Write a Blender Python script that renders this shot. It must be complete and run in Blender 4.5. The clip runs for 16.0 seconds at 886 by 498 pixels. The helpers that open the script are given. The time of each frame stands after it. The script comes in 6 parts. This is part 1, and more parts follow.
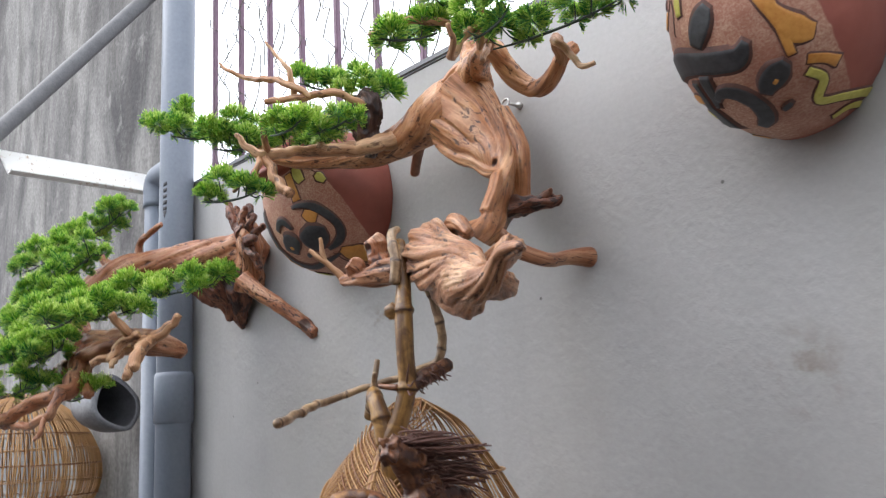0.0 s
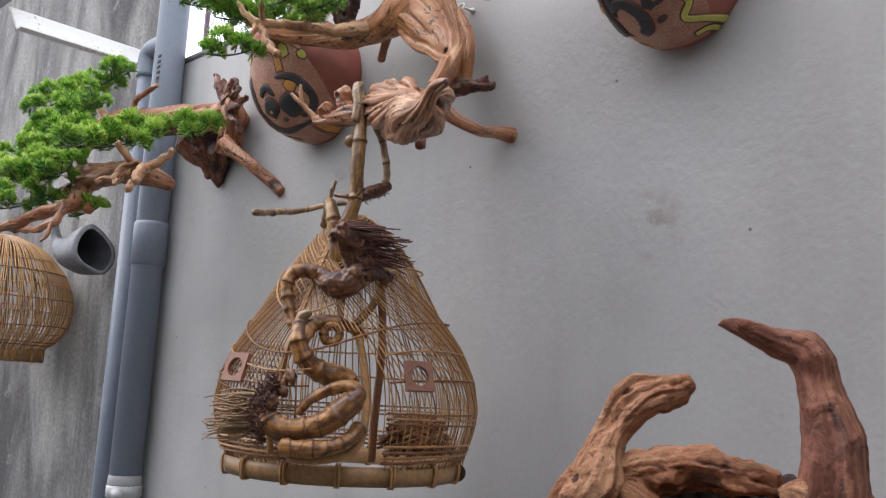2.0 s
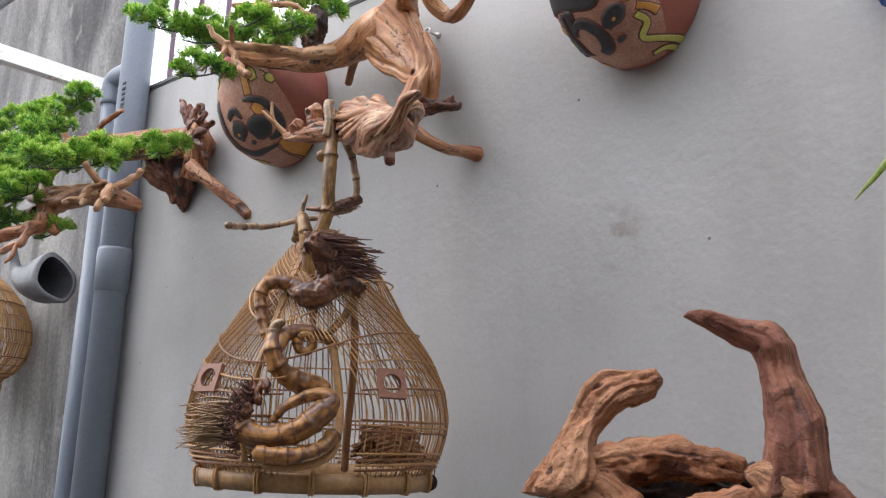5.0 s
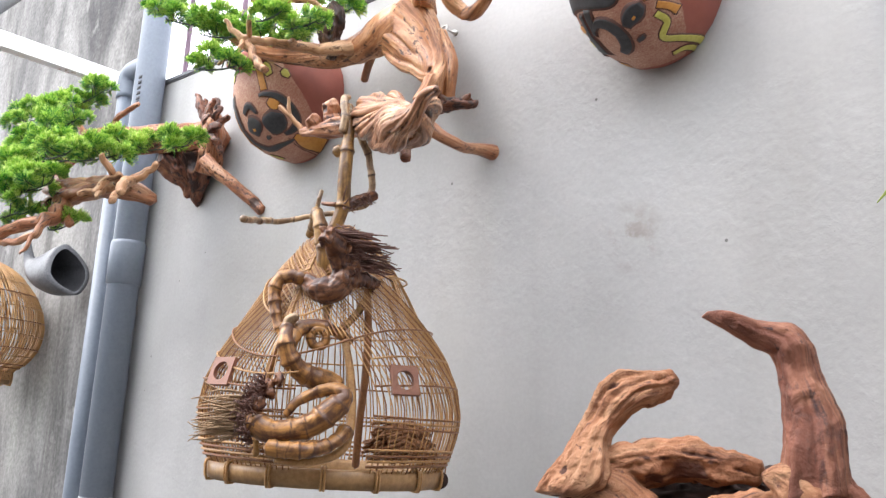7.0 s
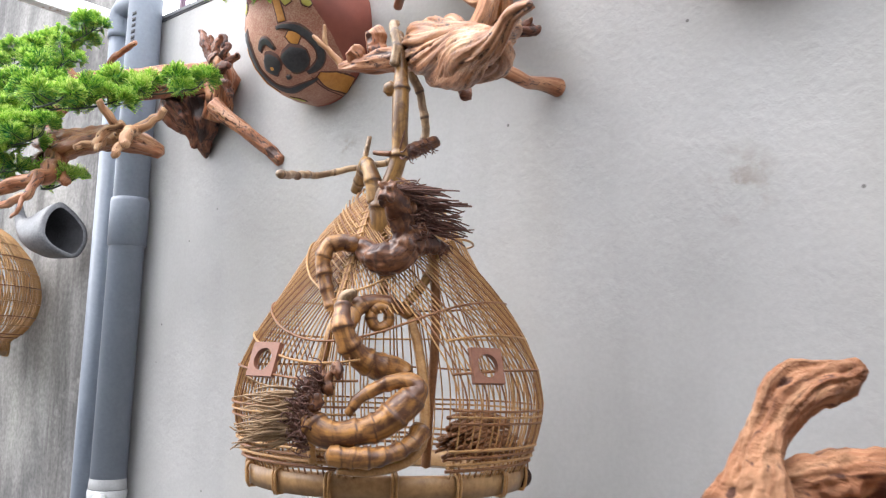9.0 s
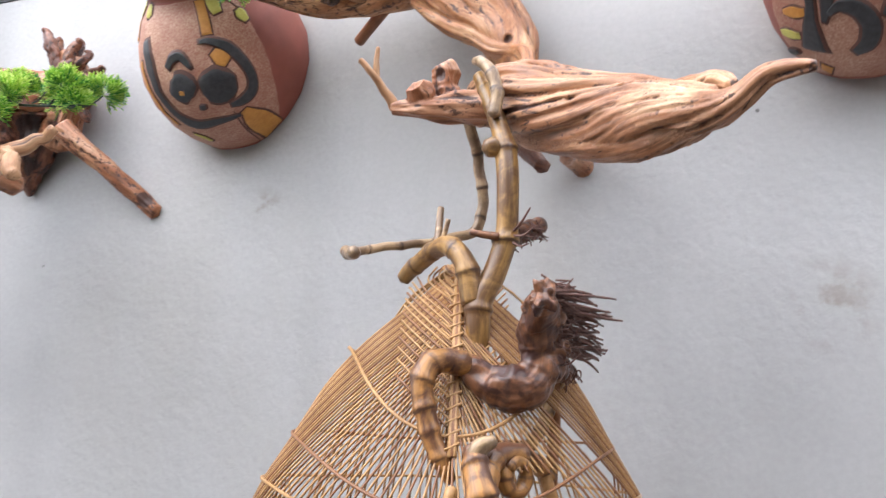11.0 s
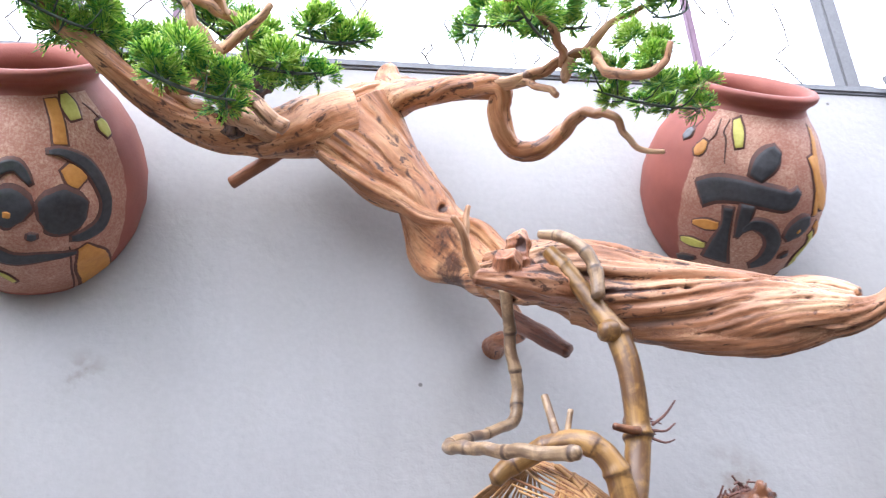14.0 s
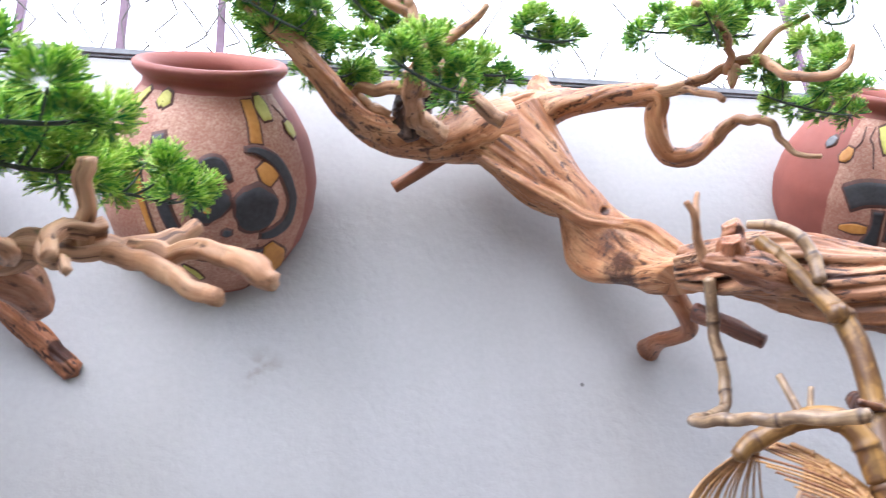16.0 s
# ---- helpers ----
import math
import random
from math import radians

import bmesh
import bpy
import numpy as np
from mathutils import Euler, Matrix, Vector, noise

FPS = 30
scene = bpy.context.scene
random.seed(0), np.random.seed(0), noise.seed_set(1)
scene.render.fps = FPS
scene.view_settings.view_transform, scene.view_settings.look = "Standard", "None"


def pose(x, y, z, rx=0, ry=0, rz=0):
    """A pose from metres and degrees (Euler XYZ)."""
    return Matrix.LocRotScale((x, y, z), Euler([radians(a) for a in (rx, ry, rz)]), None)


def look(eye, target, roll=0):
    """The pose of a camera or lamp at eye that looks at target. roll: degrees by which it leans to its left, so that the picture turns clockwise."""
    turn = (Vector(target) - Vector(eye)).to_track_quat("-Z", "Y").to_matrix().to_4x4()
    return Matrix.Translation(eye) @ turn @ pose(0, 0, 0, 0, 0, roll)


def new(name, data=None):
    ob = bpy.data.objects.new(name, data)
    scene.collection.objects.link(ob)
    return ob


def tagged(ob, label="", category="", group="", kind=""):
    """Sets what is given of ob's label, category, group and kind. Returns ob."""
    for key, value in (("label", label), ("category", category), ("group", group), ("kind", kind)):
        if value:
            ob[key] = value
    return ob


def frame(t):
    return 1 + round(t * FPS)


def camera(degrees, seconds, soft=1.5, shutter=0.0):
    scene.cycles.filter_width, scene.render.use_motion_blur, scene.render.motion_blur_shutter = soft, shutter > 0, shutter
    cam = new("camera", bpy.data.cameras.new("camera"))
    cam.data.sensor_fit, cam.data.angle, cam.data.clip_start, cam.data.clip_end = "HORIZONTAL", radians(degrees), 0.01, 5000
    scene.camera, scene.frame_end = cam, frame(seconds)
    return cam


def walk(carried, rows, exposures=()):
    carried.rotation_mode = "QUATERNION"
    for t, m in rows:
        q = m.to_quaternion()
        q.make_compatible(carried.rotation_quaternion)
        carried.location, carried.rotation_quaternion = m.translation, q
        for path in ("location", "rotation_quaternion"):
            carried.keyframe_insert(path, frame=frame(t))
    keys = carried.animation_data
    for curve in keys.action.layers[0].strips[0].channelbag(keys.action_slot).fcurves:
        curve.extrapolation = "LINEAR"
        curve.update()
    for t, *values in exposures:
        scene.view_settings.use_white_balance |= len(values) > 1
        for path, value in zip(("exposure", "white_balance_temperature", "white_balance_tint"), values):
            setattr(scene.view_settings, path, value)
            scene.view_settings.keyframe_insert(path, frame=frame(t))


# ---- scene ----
from mathutils import kdtree

# ---- camera and walk ----
cam = camera(54.1, 16.0, soft=1.2, shutter=0.35)
METRES, EYE, TILT, LEAN, TURN = 2.2, 1.6, 0.0, 0.0, 47.0
ROWS = [
    (0.0, 0.0, 0.0, 0.0, 0.67, 12.4, 3.04),
    (0.5, 0.0041, -0.0508, -0.026, -1.7, 11.48, -1.62),
    (1.0, 0.0097, -0.1042, -0.0647, -2.19, 10.33, -4.55),
    (1.5, 0.0138, -0.1266, -0.083, -1.74, 9.65, -3.66),
    (2.0, 0.0117, -0.1374, -0.0997, -3.22, 8.92, -2.99),
    (2.5, 0.0061, -0.1389, -0.1083, -2.98, 8.51, -3.75),
    (3.0, 0.0152, -0.1388, -0.1103, -3.93, 8.52, -3.54),
    (3.5, 0.0154, -0.1371, -0.1144, -4.74, 8.56, -2.59),
    (4.0, 0.0096, -0.141, -0.1173, -5.16, 9.58, -1.86),
    (6.5, 0.0022, -0.1485, -0.124, -6.2, 12.94, -2.58),
    (7.0, 0.0001, -0.1439, -0.1234, -5.41, 11.58, -3.15),
    (7.5, -0.0028, -0.134, -0.1211, -4.78, 9.45, -3.36),
    (8.0, -0.0096, -0.1159, -0.1155, -4.48, 8.42, -2.24),
    (10.5, -0.148, 0.1208, -0.0652, -16.22, 9.57, -1.88),
    (11.0, -0.2017, 0.1482, -0.0597, -25.6, 12.76, -2.54),
    (11.5, -0.2153, 0.1645, -0.0594, -29.71, 14.88, -2.64),
    (12.0, -0.2286, 0.2191, -0.0536, -34.45, 17.12, -1.26),
    (12.5, -0.244, 0.2716, -0.0393, -38.86, 20.42, 0.23),
    (13.0, -0.288, 0.3062, -0.0319, -43.89, 22.65, 2.49),
    (13.5, -0.3275, 0.3455, -0.0292, -52.47, 23.44, 4.48),
    (14.0, -0.3555, 0.3549, -0.0346, -57.93, 23.42, 4.15),
    (14.5, -0.3798, 0.352, -0.0445, -59.97, 23.53, 3.8),
    (15.0, -0.3973, 0.3728, -0.0448, -59.24, 24.06, 4.07),
    (15.5, -0.3989, 0.3855, -0.0486, -57.33, 24.8, 3.59),
    (16.0, -0.4095, 0.4398, -0.0544, -58.13, 26.21, 4.15),
]
EXPOSURES = [(0.0, 0.12, 6180, 11), (0.5, 0.06, 6160, 12), (1.5, 0.01, 6160, 13), (4.0, 0.0, 6180, 13), (6.5, 0.80, 6260, 11), (7.0, 0.93, 6260, 11), (8.0, 0.93, 6260, 11), (10.5, 0.88, 6150, 11), (11.0, 0.88, 6060, 12), (12.0, 0.9, 5940, 14), (12.5, 0.92, 5880, 15), (13.5, 0.95, 5780, 15), (16.0, 0.95, 5720, 15)]
walk(cam, [(t, pose(0, 0, EYE, TILT, LEAN, TURN) @ pose(METRES * x, METRES * y, METRES * z, 90 + pitch, roll, yaw)) for t, x, y, z, yaw, pitch, roll in ROWS], EXPOSURES)

# ---- world, sun ----
world = bpy.data.worlds.new("sky")
scene.world = world
world.use_nodes = True
wn = world.node_tree
sky = wn.nodes.new("ShaderNodeTexSky")
sky.sky_type, sky.sun_disc = "NISHITA", False
sky.sun_elevation, sky.sun_rotation, sky.dust_density, sky.air_density = radians(58), radians(-150), 6.0, 1.0
haze = wn.nodes.new("ShaderNodeMix")
haze.data_type = "RGBA"
haze.inputs["Factor"].default_value = 0.72
haze.inputs["B"].default_value = (24.0, 24.4, 25.0, 1)
wn.links.new(sky.outputs[0], haze.inputs["A"])
wn.links.new(haze.outputs["Result"], wn.nodes["Background"].inputs["Color"])
wn.nodes["Background"].inputs["Strength"].default_value = 0.12
sun = new("sun", bpy.data.lights.new("sun", "SUN"))
sun.data.energy, sun.data.angle, sun.data.color = 1.0, radians(40), (1.0, 0.96, 0.9)
sun.matrix_world = look((-4.4, -2.2, 6.0), (-0.9, 0.9, 1.6))


# ---- materials ----
def shader(name, rough=0.6, metal=0.0):
    m = bpy.data.materials.new(name)
    m.use_nodes = True
    nt = m.node_tree
    b = nt.nodes["Principled BSDF"]
    b.inputs["Roughness"].default_value, b.inputs["Metallic"].default_value = rough, metal
    return m, nt, b


def node(nt, kind, **kw):
    n = nt.nodes.new(kind)
    for k, v in kw.items():
        n.inputs[k.replace("_", " ")].default_value = v
    return n


def coords(nt, scale=(1, 1, 1), attr=None):
    """Object coordinates, or a mesh attribute, scaled."""
    if attr:
        src = nt.nodes.new("ShaderNodeAttribute")
        src.attribute_name = attr
        out = src.outputs["Vector"]
    else:
        out = nt.nodes.new("ShaderNodeTexCoord").outputs["Object"]
    mp = node(nt, "ShaderNodeMapping", Scale=scale)
    nt.links.new(out, mp.inputs["Vector"])
    return mp.outputs["Vector"]


def cloud(nt, vec, scale, detail=4.0, rough=0.55, distort=0.0):
    n = node(nt, "ShaderNodeTexNoise", Scale=scale, Detail=detail, Roughness=rough, Distortion=distort)
    nt.links.new(vec, n.inputs["Vector"])
    return n.outputs["Fac"]


def ramp(nt, fac, stops):
    r = nt.nodes.new("ShaderNodeValToRGB")
    el = r.color_ramp.elements
    while len(el) < len(stops):
        el.new(0.5)
    for e, (p, c) in zip(el, stops):
        e.position, e.color = p, (*c, 1) if len(c) == 3 else c
    nt.links.new(fac, r.inputs["Fac"])
    return r.outputs["Color"]


def mix(nt, fac, a, b, mode="MIX"):
    n = nt.nodes.new("ShaderNodeMix")
    n.data_type, n.blend_type = "RGBA", mode
    for key, v in (("Factor", fac), ("A", a), ("B", b)):
        if isinstance(v, (tuple, float, int)):
            n.inputs[key].default_value = v if not isinstance(v, tuple) else (*v, 1)
        else:
            nt.links.new(v, n.inputs[key])
    return n.outputs["Result"]


def bump(nt, b, height, strength, dist):
    n = node(nt, "ShaderNodeBump", Strength=strength, Distance=dist)
    nt.links.new(height, n.inputs["Height"])
    nt.links.new(n.outputs["Normal"], b.inputs["Normal"])


def grey(v):
    return (v, v, v)


def spot(nt, vec, centre, size):
    """1 at centre, 0 beyond size."""
    d = nt.nodes.new("ShaderNodeVectorMath")
    d.operation = "DISTANCE"
    nt.links.new(vec, d.inputs[0])
    d.inputs[1].default_value = centre
    r = node(nt, "ShaderNodeMapRange")
    for k, v in (("From Min", 0.0), ("From Max", size), ("To Min", 1.0), ("To Max", 0.0)):
        r.inputs[k].default_value = v
    nt.links.new(d.outputs["Value"], r.inputs["Value"])
    return r.outputs["Result"]


def maths(nt, op, a, b):
    n = nt.nodes.new("ShaderNodeMath")
    n.operation = op
    for i, v in enumerate((a, b)):
        if isinstance(v, (float, int)):
            n.inputs[i].default_value = v
        else:
            nt.links.new(v, n.inputs[i])
    return n.outputs[0]


def plaster_mat():
    m, nt, b = shader("grey_plaster", 0.85)
    v = coords(nt)
    big = cloud(nt, v, 2.2, 5)
    col = ramp(nt, big, [(0.3, (0.36, 0.355, 0.35)), (0.5, (0.415, 0.41, 0.405)), (0.72, (0.455, 0.45, 0.445))])
    fine = cloud(nt, v, 120, 3)
    col = mix(nt, 0.12, col, ramp(nt, fine, [(0.35, grey(0.3)), (0.65, grey(0.55))]), "OVERLAY")
    stain = cloud(nt, coords(nt, (1.4, 1.4, 0.5)), 2.3, 4)
    col = mix(nt, ramp(nt, stain, [(0.5, grey(0)), (0.72, grey(0.35))]), col, (0.36, 0.34, 0.3))
    flow = coords(nt, (3.0, 3.0, 0.35))
    col = mix(nt, ramp(nt, cloud(nt, flow, 2.0, 5), [(0.52, grey(0)), (0.75, grey(0.4))]), col, (0.27, 0.262, 0.25))
    blot = cloud(nt, v, 34, 4)
    for c, s in (((-1.318, 1.05, 1.835), 0.035), ((-0.489, 1.05, 1.66), 0.07), ((-0.25, 1.05, 2.17), 0.05)):
        f = maths(nt, "MULTIPLY", spot(nt, v, c, s), ramp(nt, blot, [(0.46, grey(0)), (0.6, grey(0.75))]))
        col = mix(nt, f, col, (0.25, 0.215, 0.18))
    pits = node(nt, "ShaderNodeTexVoronoi", Scale=9.0)
    nt.links.new(v, pits.inputs["Vector"])
    col = mix(nt, ramp(nt, pits.outputs["Distance"], [(0.018, grey(0.8)), (0.03, grey(0))]), col, (0.09, 0.085, 0.08))
    nt.links.new(col, b.inputs["Base Color"])
    dent = mix(nt, 0.35, cloud(nt, v, 34, 4, 0.55, 0.4), cloud(nt, v, 85, 4, 0.55))
    rough_at = ramp(nt, cloud(nt, coords(nt, (1, 1, 1.5)), 3.2, 3), [(0.38, grey(0.12)), (0.62, grey(1.0))])
    flat = mix(nt, rough_at, grey(0.5), dent)
    h = mix(nt, 0.35, flat, cloud(nt, v, 5, 4))
    bump(nt, b, h, 0.55, 0.008)
    return m


def old_wall_mat():
    m, nt, b = shader("stained_concrete", 0.92)
    v = coords(nt)
    broad = cloud(nt, coords(nt, (1.5, 1.5, 0.55)), 2.2, 8, 0.62, 0.5)
    col = ramp(nt, broad, [(0.36, (0.075, 0.072, 0.073)), (0.46, (0.15, 0.145, 0.142)), (0.56, (0.245, 0.238, 0.228)), (0.72, (0.36, 0.35, 0.33))])
    run = cloud(nt, coords(nt, (2.6, 2.6, 0.5)), 2.2, 8, 0.66, 0.6)
    col = mix(nt, ramp(nt, run, [(0.5, grey(0)), (0.63, grey(0.8))]), col, (0.1, 0.094, 0.09))
    flake = cloud(nt, v, 8.0, 9, 0.7, 0.4)
    col = mix(nt, ramp(nt, flake, [(0.56, grey(0)), (0.66, grey(0.45))]), col, (0.36, 0.35, 0.335))
    drip = cloud(nt, coords(nt, (9, 9, 1.3)), 2.0, 7, 0.7)
    col = mix(nt, ramp(nt, drip, [(0.6, grey(0)), (0.72, grey(0.4))]), col, (0.36, 0.34, 0.3))
    col = mix(nt, 0.4, col, ramp(nt, cloud(nt, v, 70, 4), [(0.35, grey(0.25)), (0.65, grey(0.72))]), "OVERLAY")
    nt.links.new(col, b.inputs["Base Color"])
    bump(nt, b, mix(nt, 0.5, flake, cloud(nt, v, 45, 5, 0.65)), 0.5, 0.006)
    return m


def speckle_mat(name, base, other, scale=30.0, rough=0.7, bump_d=0.001, metal=0.0, amount=0.6, mid=0.5):
    m, nt, b = shader(name, rough, metal)
    v = coords(nt)
    f = mix(nt, 0.5, cloud(nt, v, scale, 5, 0.6), cloud(nt, v, scale * 7, 3, 0.6))
    col = ramp(nt, f, [(mid - amount * 0.25, base), (mid + amount * 0.25, other)])
    nt.links.new(col, b.inputs["Base Color"])
    nt.links.new(ramp(nt, f, [(0.3, grey(min(1, rough * 0.85))), (0.7, grey(min(1, rough * 1.15)))]), b.inputs["Roughness"])
    bump(nt, b, f, 0.35, bump_d)
    return m


def attr_fac(nt, name):
    at = nt.nodes.new("ShaderNodeAttribute")
    at.attribute_name = name
    return at.outputs["Fac"]


def wood_mat(name, dark, mid, light, rough=0.42, scars=0.6, fibre=0.3, relief=0.0007, rugged=0.0):
    """Smooth old wood: soft tone changes along the grain, fine fibre, short dark scars; a vertex mask puts dark cracks
    and the shade of hollows into the colour.
    """
    m, nt, b = shader(name, rough)
    v = coords(nt)
    tone = mix(nt, 0.45, cloud(nt, coords(nt, (1, 1, 1), "grain"), 55, 4, 0.55, 0.8), cloud(nt, v, 16, 4, 0.55))
    col = ramp(nt, tone, [(0.36, tuple(0.45 * q for q in mid)), (0.47, mid), (0.56, tuple(0.55 * p + 0.45 * q for p, q in zip(mid, light))), (0.68, light)])
    fib = cloud(nt, coords(nt, (1, 1, 0.8), "grain"), 330, 4, 0.6, 0.5)
    col = mix(nt, fibre, col, ramp(nt, fib, [(0.36, grey(0.22)), (0.62, grey(0.68))]), "OVERLAY")
    line = cloud(nt, coords(nt, (1, 1, 0.7), "grain"), 150, 3, 0.6, 1.0)
    col = mix(nt, ramp(nt, line, [(0.37, grey(0.8)), (0.43, grey(0))]), col, tuple(0.5 * p + 0.5 * q for p, q in zip(dark, mid)))
    sc = cloud(nt, coords(nt, (1, 1, 3.8), "grain"), 105, 5, 0.66, 1.1)
    where = maths(nt, "MULTIPLY", maths(nt, "SUBTRACT", cloud(nt, v, 7, 2), 0.5), 0.35)
    sc = maths(nt, "ADD", sc, where)
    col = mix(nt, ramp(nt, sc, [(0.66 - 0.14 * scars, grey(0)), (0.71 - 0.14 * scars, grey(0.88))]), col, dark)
    ch = attr_fac(nt, "crack_shade")
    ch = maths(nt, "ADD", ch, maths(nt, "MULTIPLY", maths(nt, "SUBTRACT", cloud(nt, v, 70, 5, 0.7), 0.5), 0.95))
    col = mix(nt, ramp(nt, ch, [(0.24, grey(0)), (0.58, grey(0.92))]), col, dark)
    nt.links.new(col, b.inputs["Base Color"])
    nt.links.new(ramp(nt, mix(nt, 0.5, fib, tone), [(0.38, grey(min(1, rough + 0.2))), (0.6, grey(rough))]), b.inputs["Roughness"])
    h = mix(nt, rugged, mix(nt, 0.5, mix(nt, 0.6, fib, cloud(nt, v, 110, 4, 0.6)), maths(nt, "SUBTRACT", 1.0, sc)), cloud(nt, v, 48, 7, 0.68, 0.6))
    bump(nt, b, h, 0.9, relief * 2.2)
    return m


def bamboo_mat(name, skin, blot, ring, patchy=0.8):
    m, nt, b = shader(name, 0.36)
    v = coords(nt)
    col = ramp(nt, cloud(nt, coords(nt, (1, 1, 0.6), "grain"), 190, 4, 0.6), [(0.32, tuple(0.6 * c for c in skin)), (0.5, skin), (0.7, tuple(min(1, 1.35 * c) for c in skin))])
    stain = mix(nt, 0.5, cloud(nt, v, 42, 5, 0.62, 0.8), cloud(nt, coords(nt, (1, 1, 2.0), "grain"), 70, 4, 0.6))
    col = mix(nt, ramp(nt, stain, [(0.445, grey(0)), (0.55, grey(patchy))]), col, blot)
    band = maths(nt, "ADD", attr_fac(nt, "ring"), maths(nt, "MULTIPLY", maths(nt, "SUBTRACT", cloud(nt, v, 130, 4, 0.65), 0.5), 0.9))
    col = mix(nt, ramp(nt, band, [(0.35, grey(0)), (0.75, grey(0.9))]), col, ring)
    nt.links.new(col, b.inputs["Base Color"])
    bump(nt, b, mix(nt, 0.5, cloud(nt, coords(nt, (1, 1, 1), "grain"), 200, 4), cloud(nt, v, 150, 4)), 0.4, 0.0012)
    return m


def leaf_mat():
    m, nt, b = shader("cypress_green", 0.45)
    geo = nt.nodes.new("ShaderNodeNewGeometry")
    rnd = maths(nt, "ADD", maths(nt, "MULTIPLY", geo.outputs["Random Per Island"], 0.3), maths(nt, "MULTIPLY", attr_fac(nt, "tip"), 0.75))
    # greens from root to tip; the attribute also carries painted light from above
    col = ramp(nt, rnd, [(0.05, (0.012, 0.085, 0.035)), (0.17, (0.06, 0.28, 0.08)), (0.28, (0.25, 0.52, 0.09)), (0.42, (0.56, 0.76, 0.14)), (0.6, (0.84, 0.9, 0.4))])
    nt.links.new(col, b.inputs["Base Color"])
    b.inputs["Specular IOR Level"].default_value = 0.3
    glow = nt.nodes.new("ShaderNodeBsdfTranslucent")
    nt.links.new(col, glow.inputs["Color"])
    both = node(nt, "ShaderNodeMixShader", Fac=0.45)
    nt.links.new(b.outputs[0], both.inputs[1])
    nt.links.new(glow.outputs[0], both.inputs[2])
    nt.links.new(both.outputs[0], nt.nodes["Material Output"].inputs["Surface"])
    return m


def clay_mat(name):
    """Terracotta; the attribute 'scuff' is the front panel, sanded to a pink and cream speckle."""
    m, nt, b = shader(name, 0.62)
    v = coords(nt)
    red = ramp(nt, cloud(nt, v, 11, 5), [(0.3, (0.2, 0.052, 0.034)), (0.55, (0.275, 0.075, 0.05)), (0.75, (0.34, 0.105, 0.07))])
    sp = cloud(nt, v, 300, 4, 0.75)
    speck = ramp(nt, sp, [(0.36, (0.36, 0.155, 0.10)), (0.5, (0.45, 0.245, 0.165)), (0.64, (0.58, 0.39, 0.28))])
    speck = mix(nt, ramp(nt, cloud(nt, v, 16, 5), [(0.42, grey(0.0)), (0.64, grey(0.55))]), speck, (0.29, 0.095, 0.06))
    at = nt.nodes.new("ShaderNodeAttribute")
    at.attribute_name = "scuff"
    edge = maths(nt, "ADD", at.outputs["Fac"], maths(nt, "MULTIPLY", maths(nt, "SUBTRACT", cloud(nt, v, 40, 4), 0.5), 0.9))
    col = mix(nt, ramp(nt, edge, [(0.42, grey(0)), (0.6, grey(1))]), red, speck)
    nt.links.new(col, b.inputs["Base Color"])
    bump(nt, b, mix(nt, 0.5, sp, cloud(nt, v, 50, 3)), 0.35, 0.0015)
    return m


PLASTER = plaster_mat()
OLDWALL = old_wall_mat()
CONCRETE = speckle_mat("grey_concrete", (0.09, 0.087, 0.082), (0.17, 0.165, 0.156), 12, 0.9, 0.003)
COPING = speckle_mat("dark_wet_cement", (0.13, 0.135, 0.145), (0.2, 0.205, 0.215), 25, 0.6, 0.001)
# kept dark so the added, unseen walls and roof throw back little fill
UNSEENPAINT = speckle_mat("brown_grey_paint", (0.22, 0.2, 0.18), (0.28, 0.26, 0.235), 6, 0.8, 0.001)
PVC = speckle_mat("grey_pvc", (0.165, 0.19, 0.235), (0.2, 0.227, 0.275), 14, 0.38, 0.0005)
GLUE = speckle_mat("clear_plastic_clamp", (0.42, 0.43, 0.44), (0.55, 0.56, 0.57), 30, 0.35, 0.0005)
PRINT = speckle_mat("black_print", (0.035, 0.037, 0.042), (0.06, 0.06, 0.068), 60, 0.6, 0.0002)
STEELGREY = speckle_mat("grey_painted_steel", (0.1, 0.1, 0.105), (0.16, 0.16, 0.165), 30, 0.5, 0.0006)
WHITESTEEL = speckle_mat("rusty_white_paint", (0.45, 0.33, 0.22), (0.84, 0.83, 0.8), 13, 0.6, 0.0008, 0.0, 0.16, 0.40)
PURPLE = speckle_mat("purple_painted_steel", (0.13, 0.07, 0.105), (0.2, 0.115, 0.165), 40, 0.5, 0.0005)
WIRE = speckle_mat("rusty_wire", (0.06, 0.05, 0.045), (0.16, 0.14, 0.125), 50, 0.7, 0.0003)
ZINC = speckle_mat("zinc_hook", (0.45, 0.44, 0.42), (0.62, 0.61, 0.58), 60, 0.35, 0.0003, 0.9)
DRIFT = wood_mat("oiled_driftwood", (0.05, 0.018, 0.011), (0.39, 0.158, 0.062), (0.63, 0.37, 0.19), 0.32, 0.45)
DRIFTTAIL = wood_mat("grooved_driftwood", (0.03, 0.011, 0.009), (0.34, 0.145, 0.065), (0.63, 0.39, 0.225), 0.36, 0.4, 0.45)
DRIFTRED = wood_mat("red_driftwood", (0.04, 0.013, 0.009), (0.33, 0.125, 0.055), (0.56, 0.32, 0.185), 0.34, 0.4)
BURL = wood_mat("dark_burl", (0.018, 0.008, 0.007), (0.15, 0.052, 0.027), (0.32, 0.14, 0.075), 0.36, 0.9, 0.3, 0.002, 0.6)
